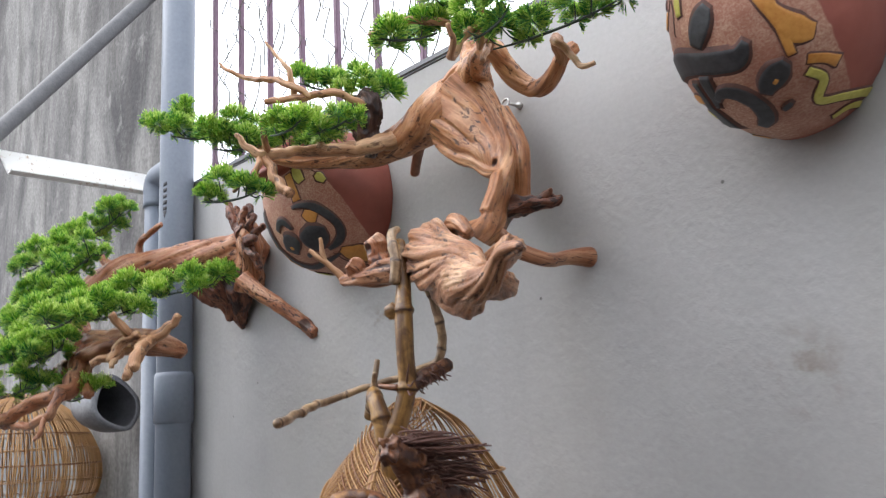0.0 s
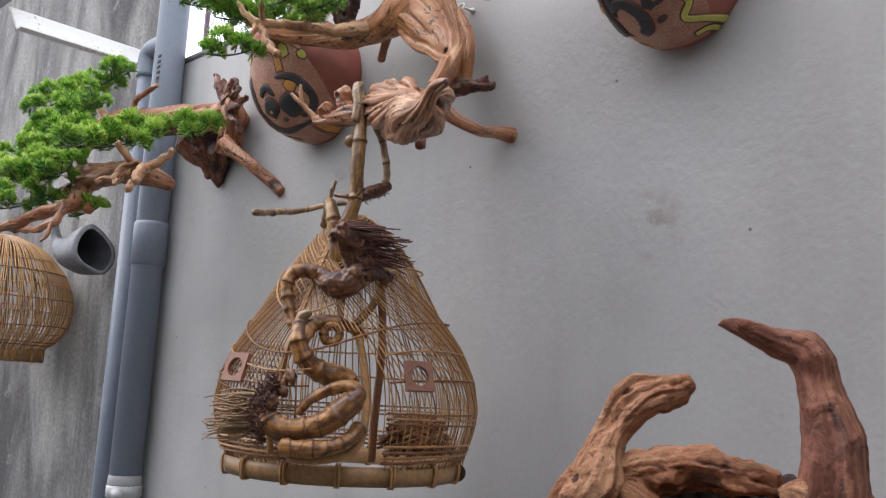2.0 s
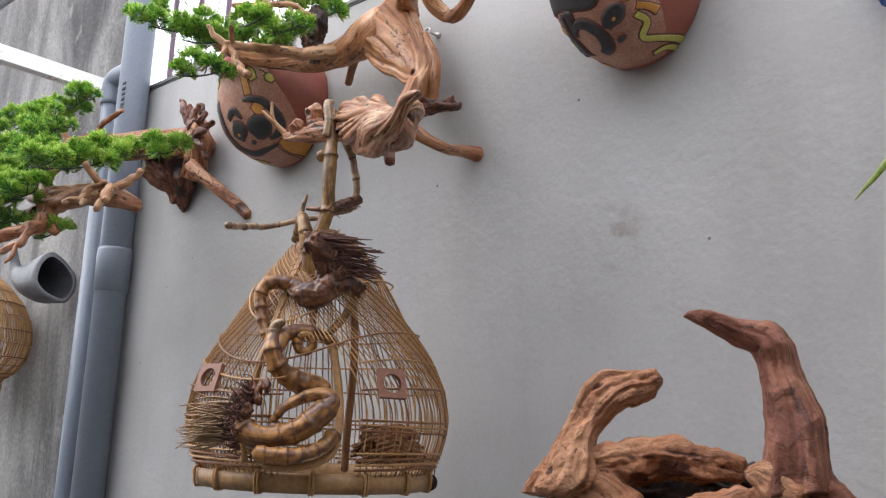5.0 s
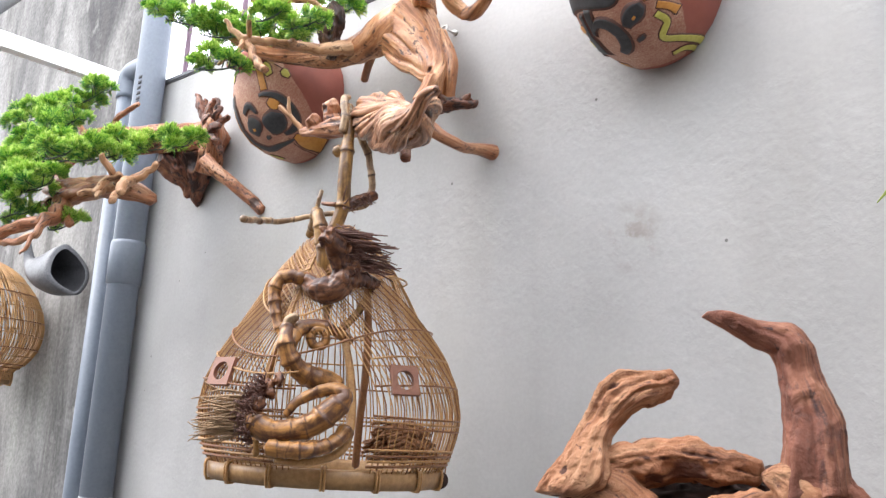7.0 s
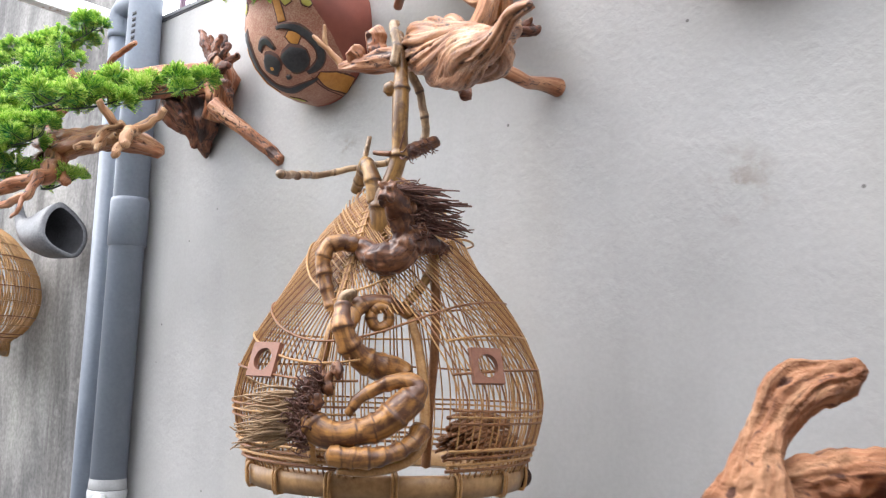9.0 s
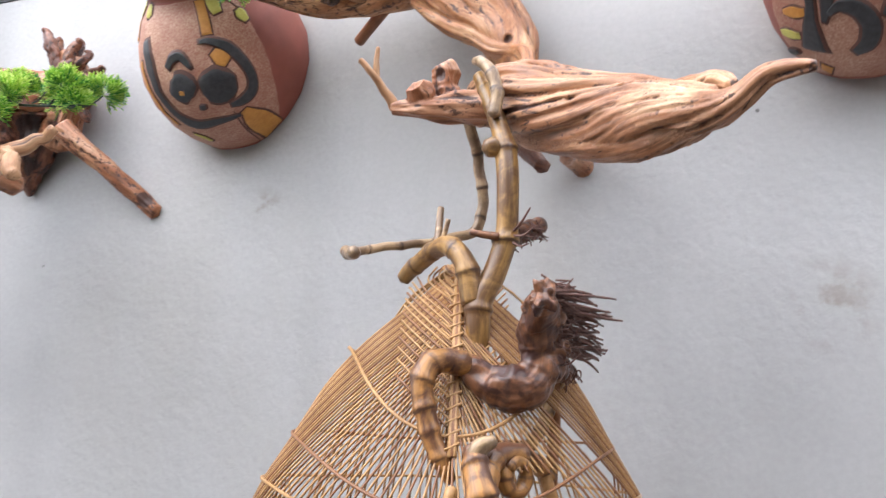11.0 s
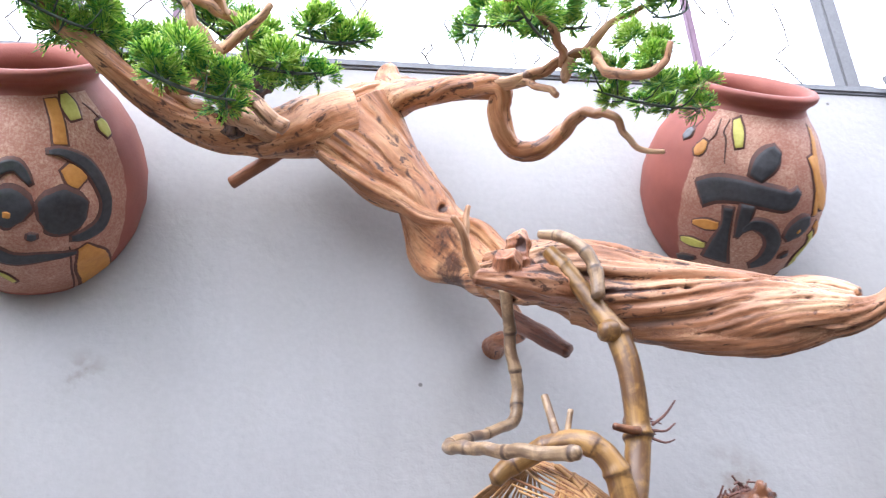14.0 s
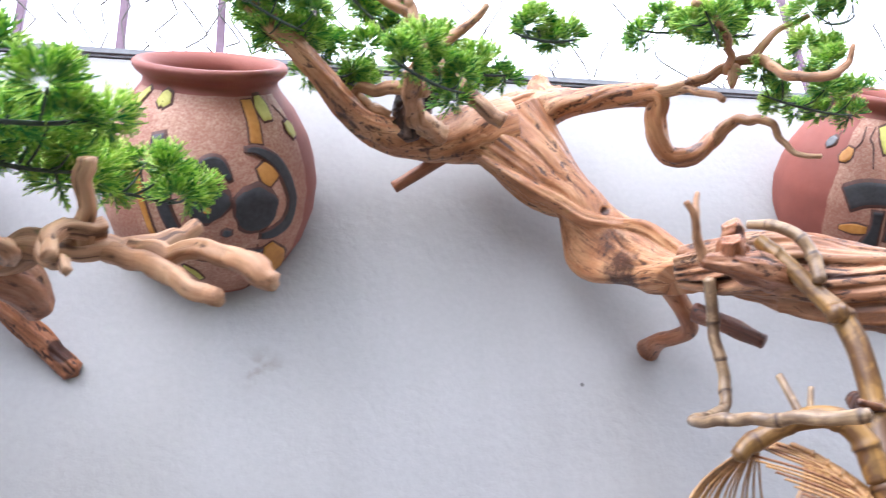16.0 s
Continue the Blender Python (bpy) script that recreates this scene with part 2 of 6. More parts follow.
DRIFTDARK = wood_mat("charred_knot", (0.008, 0.005, 0.005), (0.04, 0.018, 0.013), (0.22, 0.13, 0.09), 0.34, 0.8, 0.3, 0.002, 0.6)
DRIFTMATTE = wood_mat("dry_root_wood", (0.075, 0.024, 0.016), (0.39, 0.165, 0.078), (0.6, 0.34, 0.19), 0.62, 0.05, 0.15, 0.007, 0.85)
# redder, darker copy of the root wood, with the hooked arm's shade in it
MAROON = wood_mat("shaded_red_root_wood", (0.035, 0.012, 0.011), (0.2, 0.066, 0.037), (0.38, 0.165, 0.09), 0.58, 0.0, 0.15, 0.004, 0.8)
# near-black brown that stands for the shade inside openings
HOLLOWSHADE = speckle_mat("hollow_shade_brown", (0.018, 0.009, 0.008), (0.05, 0.024, 0.018), 40, 0.9, 0.004)
TWIG = wood_mat("pale_twig", (0.09, 0.04, 0.02), (0.4, 0.2, 0.095), (0.6, 0.4, 0.235), 0.45, 0.5)
BAMBOO = bamboo_mat("varnished_bamboo", (0.3, 0.165, 0.05), (0.085, 0.036, 0.016), (0.05, 0.022, 0.015))
BAMPALE = bamboo_mat("pale_bamboo", (0.37, 0.25, 0.14), (0.1, 0.055, 0.032), (0.06, 0.034, 0.024), 0.75)
GOLDROOT = bamboo_mat("golden_rhizome", (0.38, 0.18, 0.052), (0.085, 0.034, 0.022), (0.08, 0.034, 0.02), 0.9)
RHIZOME = bamboo_mat("dark_rhizome", (0.21, 0.088, 0.04), (0.05, 0.02, 0.017), (0.045, 0.02, 0.015), 0.95)
ROOTLET = speckle_mat("root_hair", (0.075, 0.032, 0.026), (0.18, 0.085, 0.062), 60, 0.55, 0.0005)
STRAW = speckle_mat("dry_rootlets", (0.22, 0.135, 0.07), (0.42, 0.28, 0.16), 60, 0.55, 0.0005)
CANE = speckle_mat("golden_cane", (0.31, 0.155, 0.054), (0.52, 0.30, 0.12), 40, 0.4, 0.0006)
CANEDARK = speckle_mat("brown_cane", (0.17, 0.07, 0.03), (0.31, 0.14, 0.056), 40, 0.48, 0.0006)
CANEBAND = speckle_mat("cane_band", (0.24, 0.125, 0.05), (0.45, 0.27, 0.12), 18, 0.4, 0.0008)
PLATE = speckle_mat("red_brown_plate", (0.2, 0.082, 0.05), (0.28, 0.125, 0.078), 26, 0.5, 0.0006)
LEAF = leaf_mat()
STEMGREEN = speckle_mat("green_wire_stem", (0.02, 0.035, 0.022), (0.05, 0.075, 0.045), 60, 0.5, 0.0003)
CLAY = clay_mat("terracotta")
BLACKGLAZE = speckle_mat("black_paint", (0.018, 0.018, 0.02), (0.05, 0.05, 0.055), 22, 0.5, 0.0006)
OCHRE = speckle_mat("ochre_paint", (0.46, 0.18, 0.03), (0.6, 0.29, 0.06), 24, 0.55, 0.0006)
LIME = speckle_mat("yellow_green_paint", (0.42, 0.38, 0.06), (0.58, 0.54, 0.13), 24, 0.55, 0.0006)
GROOVE = speckle_mat("dark_groove", (0.07, 0.03, 0.022), (0.13, 0.055, 0.04), 40, 0.7, 0.0004)
POTGREY = speckle_mat("grey_stone_pot", (0.075, 0.076, 0.082), (0.17, 0.172, 0.182), 22, 0.38, 0.001)
BLUE = speckle_mat("blue_plastic", (0.02, 0.1, 0.42), (0.04, 0.16, 0.55), 20, 0.4, 0.0004)
WHITEPVC = speckle_mat("white_pvc", (0.6, 0.59, 0.57), (0.74, 0.73, 0.71), 9, 0.45, 0.0006)
BLADE = speckle_mat("grass_blade", (0.12, 0.2, 0.03), (0.3, 0.34, 0.06), 40, 0.5, 0.0004)

# ---- making meshes ----
ORIGIN = {}


def thing(name, at, label, category, group="", kind=""):
    ob = new(name)
    ob.location = at
    ob.empty_display_size = 0.05
    ORIGIN[ob.name] = Vector(at)
    return tagged(ob, label, category, group, kind)


def part(name, bm, material, parent=None, label="", smooth=True):
    """One mesh object out of bm, built in world metres, under a thing or a part."""
    me = bpy.data.meshes.new(name)
    base = ORIGIN[parent.name] if parent else Vector((0, 0, 0))
    if base.length:
        bmesh.ops.translate(bm, verts=bm.verts, vec=-base)
    bmesh.ops.recalc_face_normals(bm, faces=bm.faces)
    bm.to_mesh(me)
    bm.free()
    me.materials.append(material)
    if smooth:
        me.polygons.foreach_set("use_smooth", [True] * len(me.polygons))
    ob = new(name, me)
    if parent:
        ob.parent = parent
    ORIGIN[ob.name] = base
    if label:
        ob["label"] = label
    return ob


def box(bm, lo, hi, bevel=0.0):
    r = bmesh.ops.create_cube(bm, size=1.0)
    c, s = [(a + b) / 2 for a, b in zip(lo, hi)], [b - a for a, b in zip(lo, hi)]
    for v in r["verts"]:
        v.co = Vector([c[i] + v.co[i] * s[i] for i in range(3)])
    if bevel:
        e = list({e for v in r["verts"] for e in v.link_edges})
        bmesh.ops.bevel(bm, geom=e, offset=bevel, segments=2, affect="EDGES", clamp_overlap=True)


def spline(pts, step):
    """Catmull-Rom through rows of numbers; the first three are metres."""
    p = np.array(pts, float)
    if len(p) == 2:
        n = max(2, int(np.linalg.norm(p[1, :3] - p[0, :3]) / step))
        return np.array([p[0] + (p[1] - p[0]) * k / n for k in range(n + 1)])
    q = np.vstack([2 * p[0] - p[1], p, 2 * p[-1] - p[-2]])
    out = []
    for i in range(1, len(q) - 2):
        n = max(2, int(np.linalg.norm(q[i + 1, :3] - q[i, :3]) / step))
        for k in range(n):
            u = k / n
            a, b, c, d = q[i - 1], q[i], q[i + 1], q[i + 2]
            out.append(0.5 * (2 * b + (c - a) * u + (2 * a - 5 * b + 4 * c - d) * u * u + (3 * b - a - 3 * c + d) * u ** 3))
    out.append(p[-1])
    return np.array(out)


def ring_places(P, nodes, seed):
    """Arc lengths of the rings of a bamboo: at given heights, or every so many metres, unevenly."""
    S = np.concatenate([[0.0], np.cumsum(np.linalg.norm(np.diff(P[:, :3], axis=0), axis=1))])
    rng = random.Random(seed * 7 + 1)
    if isinstance(nodes, tuple):
        at = [float(S[int(np.argmin(abs(P[:, 2] - z)))]) for z in nodes]
    else:
        at, p = [], nodes * rng.uniform(0.3, 0.9)
        while p < S[-1]:
            at.append(p)
            p += nodes * rng.uniform(0.7, 1.35)
    return [(p, rng.uniform(0.55, 1.0), rng.uniform(-0.3, 0.3), rng.uniform(0, 6.28)) for p in at]


def tube(bm, pts, sides=14, step=0.006, ridge=0.0, lump=0.0, twist=0.0, seed=0, flat=None, nodes=0.0, swell=0.16, ends=(0.6, 0.6), ridges=5.0, crag=0.0, folds=(), facet=None, dents=(), kink=0.0):
    """A limb along pts (x, y, z, radius). ridge: waves along it; lump: knots; flat: (normal, ratio) for a plank-like limb;
    nodes: rings of a bamboo; folds: rows (depth, number round, number per metre, width) of cracks along the grain;
    kink: small crooks, in metres; facet: (sides, amount) for hewn faces; dents: rows (x, y, z, size, depth, dark) of hollows."""
    P = spline(pts, step)
    n = len(P)
    for i in range(n if kink else 0):
        P[i, :3] += np.array(noise.noise_vector(Vector(P[i, :3]) * 45 + Vector((seed, 0, 0)))) * kink * min(1.0, i / 6, (n - 1 - i) / 4)
    V3, F1 = bm.verts.layers.float_vector, bm.verts.layers.float
    grain, ring_l, crack_shade_l = V3.get("grain") or V3.new("grain"), F1.get("ring") or F1.new("ring"), F1.get("crack_shade") or F1.new("crack_shade")
    grain, ring_l, crack_shade_l = V3.get("grain"), F1.get("ring"), F1.get("crack_shade")
    X = [Vector(q[:3]) for q in P]
    T = [(X[min(i + 1, n - 1)] - X[max(i - 1, 0)]).normalized() for i in range(n)]
    side = T[0].orthogonal().normalized()
    s, rows = 0.0, []
    shift = Vector((seed * 1.7, seed * 0.9, seed * 2.3))
    gshift = Vector(((seed % 13) * 0.31, (seed % 7) * 0.23, (seed % 11) * 0.17))
    fn = Vector(flat[0]).normalized() if flat else None
    rings = ring_places(P, nodes, seed) if nodes else ()
    holes = [(Vector(d[:3]), d[3], d[4], d[5]) for d in dents]
    for i in range(n):
        if i:
            s += (X[i] - X[i - 1]).length
            side = (side - T[i] * side.dot(T[i]))
            side = side.normalized() if side.length > 1e-6 else T[i].orthogonal().normalized()
        up = T[i].cross(side)
        r = max(float(P[i][3]), 0.0006)
        row = []
        for j in range(sides):
            a = 2 * math.pi * j / sides + twist * s
            ca, sa = math.cos(2 * math.pi * j / sides), math.sin(2 * math.pi * j / sides)
            ta, tb = math.cos(a), math.sin(a)
            f, mark, dark = 1.0, 0.0, 0.0
            for p, k, tilt, turn in rings:
                d = s - p - tilt * r * math.cos(a - turn)
                if abs(d) < 0.02:
                    f += swell * k * math.exp(-(d / 0.0046) ** 2) - 0.06 * k * math.exp(-((d - 0.005) / 0.003) ** 2)
                    mark = max(mark, k * math.exp(-((d - 0.002) / 0.0019) ** 2), 0.34 * k * math.exp(-(d / 0.007) ** 2))
            if ridge:
                f += ridge * noise.noise(Vector((ta * ridges * 0.42, tb * ridges * 0.42, s * 5)) + shift)
                f += 0.45 * ridge * noise.noise(Vector((ta * ridges, tb * ridges, s * 9)) + shift)
            if lump:
                f += lump * noise.noise(X[i] * 34 + shift + Vector((ca, sa, 0)) * 0.8)
            if facet:
                w = 2 * math.pi / facet[0]
                k = (a + 0.5 * noise.noise(Vector((ta, tb, s * 14)) + shift)) % w - w / 2
                f *= 1 + facet[1] * (math.cos(w / 2) / math.cos(k) * (1.26 if facet[0] == 4 else 1.14) - 1)
            if crag:
                q = (X[i] + (side * ca + up * sa) * r) * 1.0 + shift
                w = Vector((noise.noise(q * 40), noise.noise(q * 40 + Vector((5, 0, 0))), noise.noise(q * 40 + Vector((0, 7, 0))))) * 0.012
                k = 0.55 - abs(noise.noise((q + w) * 55)) * 1.6 + 0.5 * (0.4 - abs(noise.noise((q + w) * 130)) * 1.5)
                f += crag * k * min(1.0, 0.012 / r)
            sink = 0.0
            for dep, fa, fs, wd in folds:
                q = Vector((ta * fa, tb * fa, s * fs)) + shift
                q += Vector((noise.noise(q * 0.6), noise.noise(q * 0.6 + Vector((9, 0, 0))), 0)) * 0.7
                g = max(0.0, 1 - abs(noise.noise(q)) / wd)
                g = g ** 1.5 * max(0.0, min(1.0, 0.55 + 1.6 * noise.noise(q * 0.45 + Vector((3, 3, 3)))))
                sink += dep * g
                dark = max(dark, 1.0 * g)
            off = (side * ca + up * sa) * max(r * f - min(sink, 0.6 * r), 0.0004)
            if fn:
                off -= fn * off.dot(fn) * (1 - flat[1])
            # each dent also darkens the wood, painting the shade of a hollow
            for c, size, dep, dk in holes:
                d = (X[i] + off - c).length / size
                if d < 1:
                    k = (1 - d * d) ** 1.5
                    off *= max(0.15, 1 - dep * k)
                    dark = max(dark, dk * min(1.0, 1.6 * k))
            v = bm.verts.new(X[i] + off)
            v[grain] = Vector((ta * r, tb * r, s * 0.09)) + gshift
            v[ring_l], v[crack_shade_l] = mark, dark
            row.append(v)
        rows.append(row)
    for a, b in zip(rows[:-1], rows[1:]):
        for j in range(sides):
            bm.faces.new((a[j], a[(j + 1) % sides], b[(j + 1) % sides], b[j]))
    for row, t, k, c in ((rows[0], -T[0], ends[0], 0), (rows[-1], T[-1], ends[1], n - 1)):
        tip = bm.verts.new(X[c] + t * float(P[c][3]) * k)
        tip[grain] = row[0][grain]
        for j in range(sides):
            bm.faces.new((row[j], row[(j + 1) % sides], tip))
    return bm


def fuse(bm, voxel=0.0016, rounds=2):
    """Grows overlapping limbs together into one skin, which keeps their grain, rings and dark hollows."""
    V3, F1 = bm.verts.layers.float_vector, bm.verts.layers.float
    grain, ring_l, crack_shade_l = V3.get("grain"), F1.get("ring"), F1.get("crack_shade")
    tree = kdtree.KDTree(len(bm.verts))
    data = []
    for i, v in enumerate(bm.verts):
        tree.insert(v.co, i)
        data.append((v[grain].copy(), v[ring_l] if ring_l else 0.0, v[crack_shade_l] if crack_shade_l else 0.0))
    tree.balance()
    bmesh.ops.recalc_face_normals(bm, faces=bm.faces)
    me = bpy.data.meshes.new("rough_skin")
    bm.to_mesh(me)
    bm.free()
    ob = new("rough_skin", me)
    skin = ob.modifiers.new("skin", "REMESH")
    skin.mode, skin.voxel_size = "VOXEL", voxel
    ease = ob.modifiers.new("ease", "SMOOTH")
    ease.factor, ease.iterations = 0.5, rounds
    done = bpy.data.meshes.new_from_object(ob.evaluated_get(bpy.context.evaluated_depsgraph_get()))
    bpy.data.objects.remove(ob)
    bpy.data.meshes.remove(me)
    out = bmesh.new()
    out.from_mesh(done)
    bpy.data.meshes.remove(done)
    out.verts.layers.float_vector.new("grain")
    out.verts.layers.float.new("ring")
    out.verts.layers.float.new("crack_shade")
    grain, ring_l, crack_shade_l = out.verts.layers.float_vector.get("grain"), out.verts.layers.float.get("ring"), out.verts.layers.float.get("crack_shade")
    for v in out.verts:
        near = tree.find_n(v.co, 4)
        ws = [1 / (d + 0.0004) for _, _, d in near]
        total = sum(ws)
        g, r, k = Vector((0, 0, 0)), 0.0, 0.0
        first = data[near[0][1]][0]
        for (_, i, _), w in zip(near, ws):
            q = data[i]
            g += (q[0] if (q[0] - first).length < 0.02 else first) * (w / total)
            r += q[1] * w / total
            k += q[2] * w / total
        v[grain], v[ring_l], v[crack_shade_l] = g, r, k
    return out


def sheet(bm, rows, thick, sides=150, step=0.0028, seed=0, ridge=0.1, folds=(), ridges=5.0, dents=(), turn=0.0, crag=0.0):
    """A flattened, twisting limb between two edge lines. rows: the two edges' points; thick: half thickness row by row."""
    P = spline([(*[(p + q) / 2 for p, q in zip(a, b)], *[(q - p) / 2 for p, q in zip(a, b)], t) for (a, b), t in zip(rows, thick)], step)
    V3, F1 = bm.verts.layers.float_vector, bm.verts.layers.float
    for layers, name in ((V3, "grain"), (F1, "ring"), (F1, "crack_shade")):
        if not layers.get(name):
            layers.new(name)
    grain, crack_shade_l = V3.get("grain"), F1.get("crack_shade")
    n, rings, s = len(P), [], 0.0
    shift = Vector((seed * 1.7, seed * 0.9, seed * 2.3))
    holes = [(Vector(d[:3]), d[3], d[4], d[5]) for d in dents]
    for i in range(n):
        c, w, t = Vector(P[i][:3]), Vector(P[i][3:6]), float(P[i][6])
        tan = Vector(P[min(i + 1, n - 1)][:3] - P[max(i - 1, 0)][:3]).normalized()
        if i:
            s += (c - Vector(P[i - 1][:3])).length
        nrm = tan.cross(w).normalized()
        row = []
        for j in range(sides):
            a = 2 * math.pi * j / sides
            ca, sa = math.cos(a), math.sin(a)
            u, b = (math.copysign(abs(ca) ** 0.85, ca), a + turn * s)
            ta, tb = math.cos(b), math.sin(b)
            f = 1 + ridge * noise.noise(Vector((ta * ridges * 0.5, tb * ridges * 0.5, s * 6)) + shift) + 0.5 * ridge * noise.noise(Vector((ta * ridges * 1.3, tb * ridges * 1.3, s * 10)) + shift)
            sink, dark = 0.0, 0.0
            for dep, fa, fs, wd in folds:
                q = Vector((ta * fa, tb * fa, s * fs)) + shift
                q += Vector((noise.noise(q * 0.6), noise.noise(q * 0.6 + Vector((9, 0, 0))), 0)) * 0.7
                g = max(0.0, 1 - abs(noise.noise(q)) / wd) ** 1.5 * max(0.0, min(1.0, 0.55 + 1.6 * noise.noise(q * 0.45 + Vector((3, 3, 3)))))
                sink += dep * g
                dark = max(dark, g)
            off = w * u * (1 + 0.4 * (f - 1)) + nrm * sa * max(t * f - sink, 0.25 * t)
            if crag:
                q = c + off + shift
                q = q + Vector((noise.noise(q * 40), noise.noise(q * 40 + Vector((5, 0, 0))), noise.noise(q * 40 + Vector((0, 7, 0))))) * 0.012
                k = 0.5 - abs(noise.noise(q * 24)) * 1.6 + 0.4 * (0.4 - abs(noise.noise(q * 70)) * 1.5) + 0.15 * noise.noise(q * 190)
                off += (off.normalized() * 0.5 + nrm * (0.5 if sa > 0 else -0.5)) * crag * k
            # dents are pushed in and given painted shade together
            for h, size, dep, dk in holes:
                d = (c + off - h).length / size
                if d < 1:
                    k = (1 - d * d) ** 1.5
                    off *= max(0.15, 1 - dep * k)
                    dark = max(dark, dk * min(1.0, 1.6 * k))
            v = bm.verts.new(c + off)
            v[grain] = Vector((ta * w.length * 0.8, tb * t * 1.6, s * 0.09)) + Vector(((seed % 13) * 0.31, (seed % 7) * 0.23, 0))
            v[crack_shade_l] = dark
            row.append(v)
        rings.append(row)
    for a, b in zip(rings[:-1], rings[1:]):
        for j in range(sides):
            bm.faces.new((a[j], a[(j + 1) % sides], b[(j + 1) % sides], b[j]))
    for row in (rings[0], rings[-1]):
        bm.faces.new(row)
    return bm


def limb(name, pts, material, parent, label="", **kw):
    if material is TWIG:
        kw = {"kink": 0.005, **kw, "sides": 16, "ridge": 0.25, "step": 0.003}
    return part(name, tube(bmesh.new(), pts, **kw), material, parent, label)


def knob(bm, at, r, squash=(1, 1, 1), lump=0.25, seed=0, sub=3):
    grain = bm.verts.layers.float_vector.get("grain") or bm.verts.layers.float_vector.new("grain")
    for v in bmesh.ops.create_icosphere(bm, subdivisions=sub, radius=1.0)["verts"]:
        d = v.co.copy()
        f = r * (1 + lump * noise.noise(d * 1.6 + Vector((seed, 0, 0))) + 0.5 * lump * noise.noise(d * 4 + Vector((0, seed, 0))))
        v.co = Vector(at) + Vector([d[i] * f * squash[i] for i in range(3)])
        v[grain] = d * r + Vector((seed, seed, 0))


def revolve(bm, profile, centre, sides=48, a0=0.0, a1=2 * math.pi):
    """Turns (radius, z) rows round a vertical axis."""
    full = abs(a1 - a0 - 2 * math.pi) < 1e-6
    n = sides if full else sides + 1
    rows = []
    for r, z in profile:
        rows.append([bm.verts.new((centre[0] + r * math.cos(a0 + (a1 - a0) * j / sides), centre[1] + r * math.sin(a0 + (a1 - a0) * j / sides), z)) for j in range(n)])
    for a, b in zip(rows[:-1], rows[1:]):
        for j in range(sides):
            bm.faces.new((a[j], a[(j + 1) % n], b[(j + 1) % n], b[j]))
    return rows


# ---- the large structure ----
WALL_Y, WALL_TOP = 1.05, 2.30
bm = bmesh.new()
box(bm, (-2.16, WALL_Y, -0.02), (2.6, WALL_Y + 0.14, WALL_TOP))
tagged(part("wall_north", bm, PLASTER, smooth=False), "grey cement-plastered garden wall with faint stains", "wall", kind="structure")
bm = bmesh.new()
box(bm, (-2.16, WALL_Y - 0.006, WALL_TOP + 0.002), (2.6, WALL_Y + 0.146, WALL_TOP + 0.018), 0.004)
tagged(part("trim", bm, COPING, smooth=False), "thin dark cement edge along the wall top", "coping", kind="structure")
bm = bmesh.new()
box(bm, (-7.0, 1.10, -0.02), (-2.375, 1.16, 5.2))
tagged(part("wall_west", bm, OLDWALL, smooth=False), "old rain-streaked concrete wall with dark stains", "wall", kind="structure")
bm = bmesh.new()
box(bm, (-60, -60, -0.3), (60, 60, -0.02))
tagged(part("ground", bm, CONCRETE, smooth=False), "plain grey concrete yard floor", "ground", kind="structure")
# unseen back wall, added to close the yard and trim low sky light
bm = bmesh.new()
box(bm, (-7.0, -2.4, -0.02), (2.6, -2.2, 2.356))
tagged(part("wall_south_added", bm, UNSEENPAINT, smooth=False), "plain brown-grey wall added out of view to close the yard and cut low sky light", "wall", kind="structure")
# unseen side wall, added to block sky from the east
bm = bmesh.new()
box(bm, (0.62, -2.2, -0.02), (0.78, WALL_Y, 2.356))
tagged(part("wall_east_added", bm, UNSEENPAINT, smooth=False), "plain brown-grey wall added out of view to darken the east end", "wall", kind="structure")
# unseen roof, added to hold sky light off the low right wall
bm = bmesh.new()
box(bm, (-0.75, -2.4, 2.36), (2.6, -0.4, 2.46))
tagged(part("ceiling", bm, UNSEENPAINT, smooth=False), "plain roof added out of view to dim the right of the yard", "ceiling", kind="structure")


# ---- pipes in the gap between the walls ----
def pipe_run(bm, x, y, r, z0, z1, sides=28):
    revolve(bm, [(r * 0.9, z0), (r, z0), (r, z1), (r * 0.9, z1)], (x, y), sides)


drain = thing("drain_pipe", (-2.10, 1.0, 0.0), "grey plastic rain pipe standing against the wall", "pipe")
bm = bmesh.new()
pipe_run(bm, -2.10, 1.0, 0.044, -0.02, 5.0)
part("tube", bm, PVC, drain)
bm = bmesh.new()
revolve(bm, [(0.0445, 1.675), (0.0487, 1.677), (0.049, 1.79), (0.0470, 1.80), (0.0445, 1.802)], (-2.10, 1.0), 28)
part("coupling", bm, PVC, drain, "wider grey pipe socket")
bm = bmesh.new()
revolve(bm, [(0.0445, 1.03), (0.0478, 1.031), (0.0478, 1.062), (0.0445, 1.063)], (-2.10, 1.0), 28)
box(bm, (-2.06, 0.94, 1.032), (-2.015, 0.96, 1.061), 0.004)
revolve(bm, [(0.0445, 1.064), (0.0465, 1.066), (0.045, 1.085), (0.0447, 1.09)], (-2.10, 1.0), 28)
part("clamp", bm, GLUE, drain, "translucent plastic pipe clamp")
bm = bmesh.new()
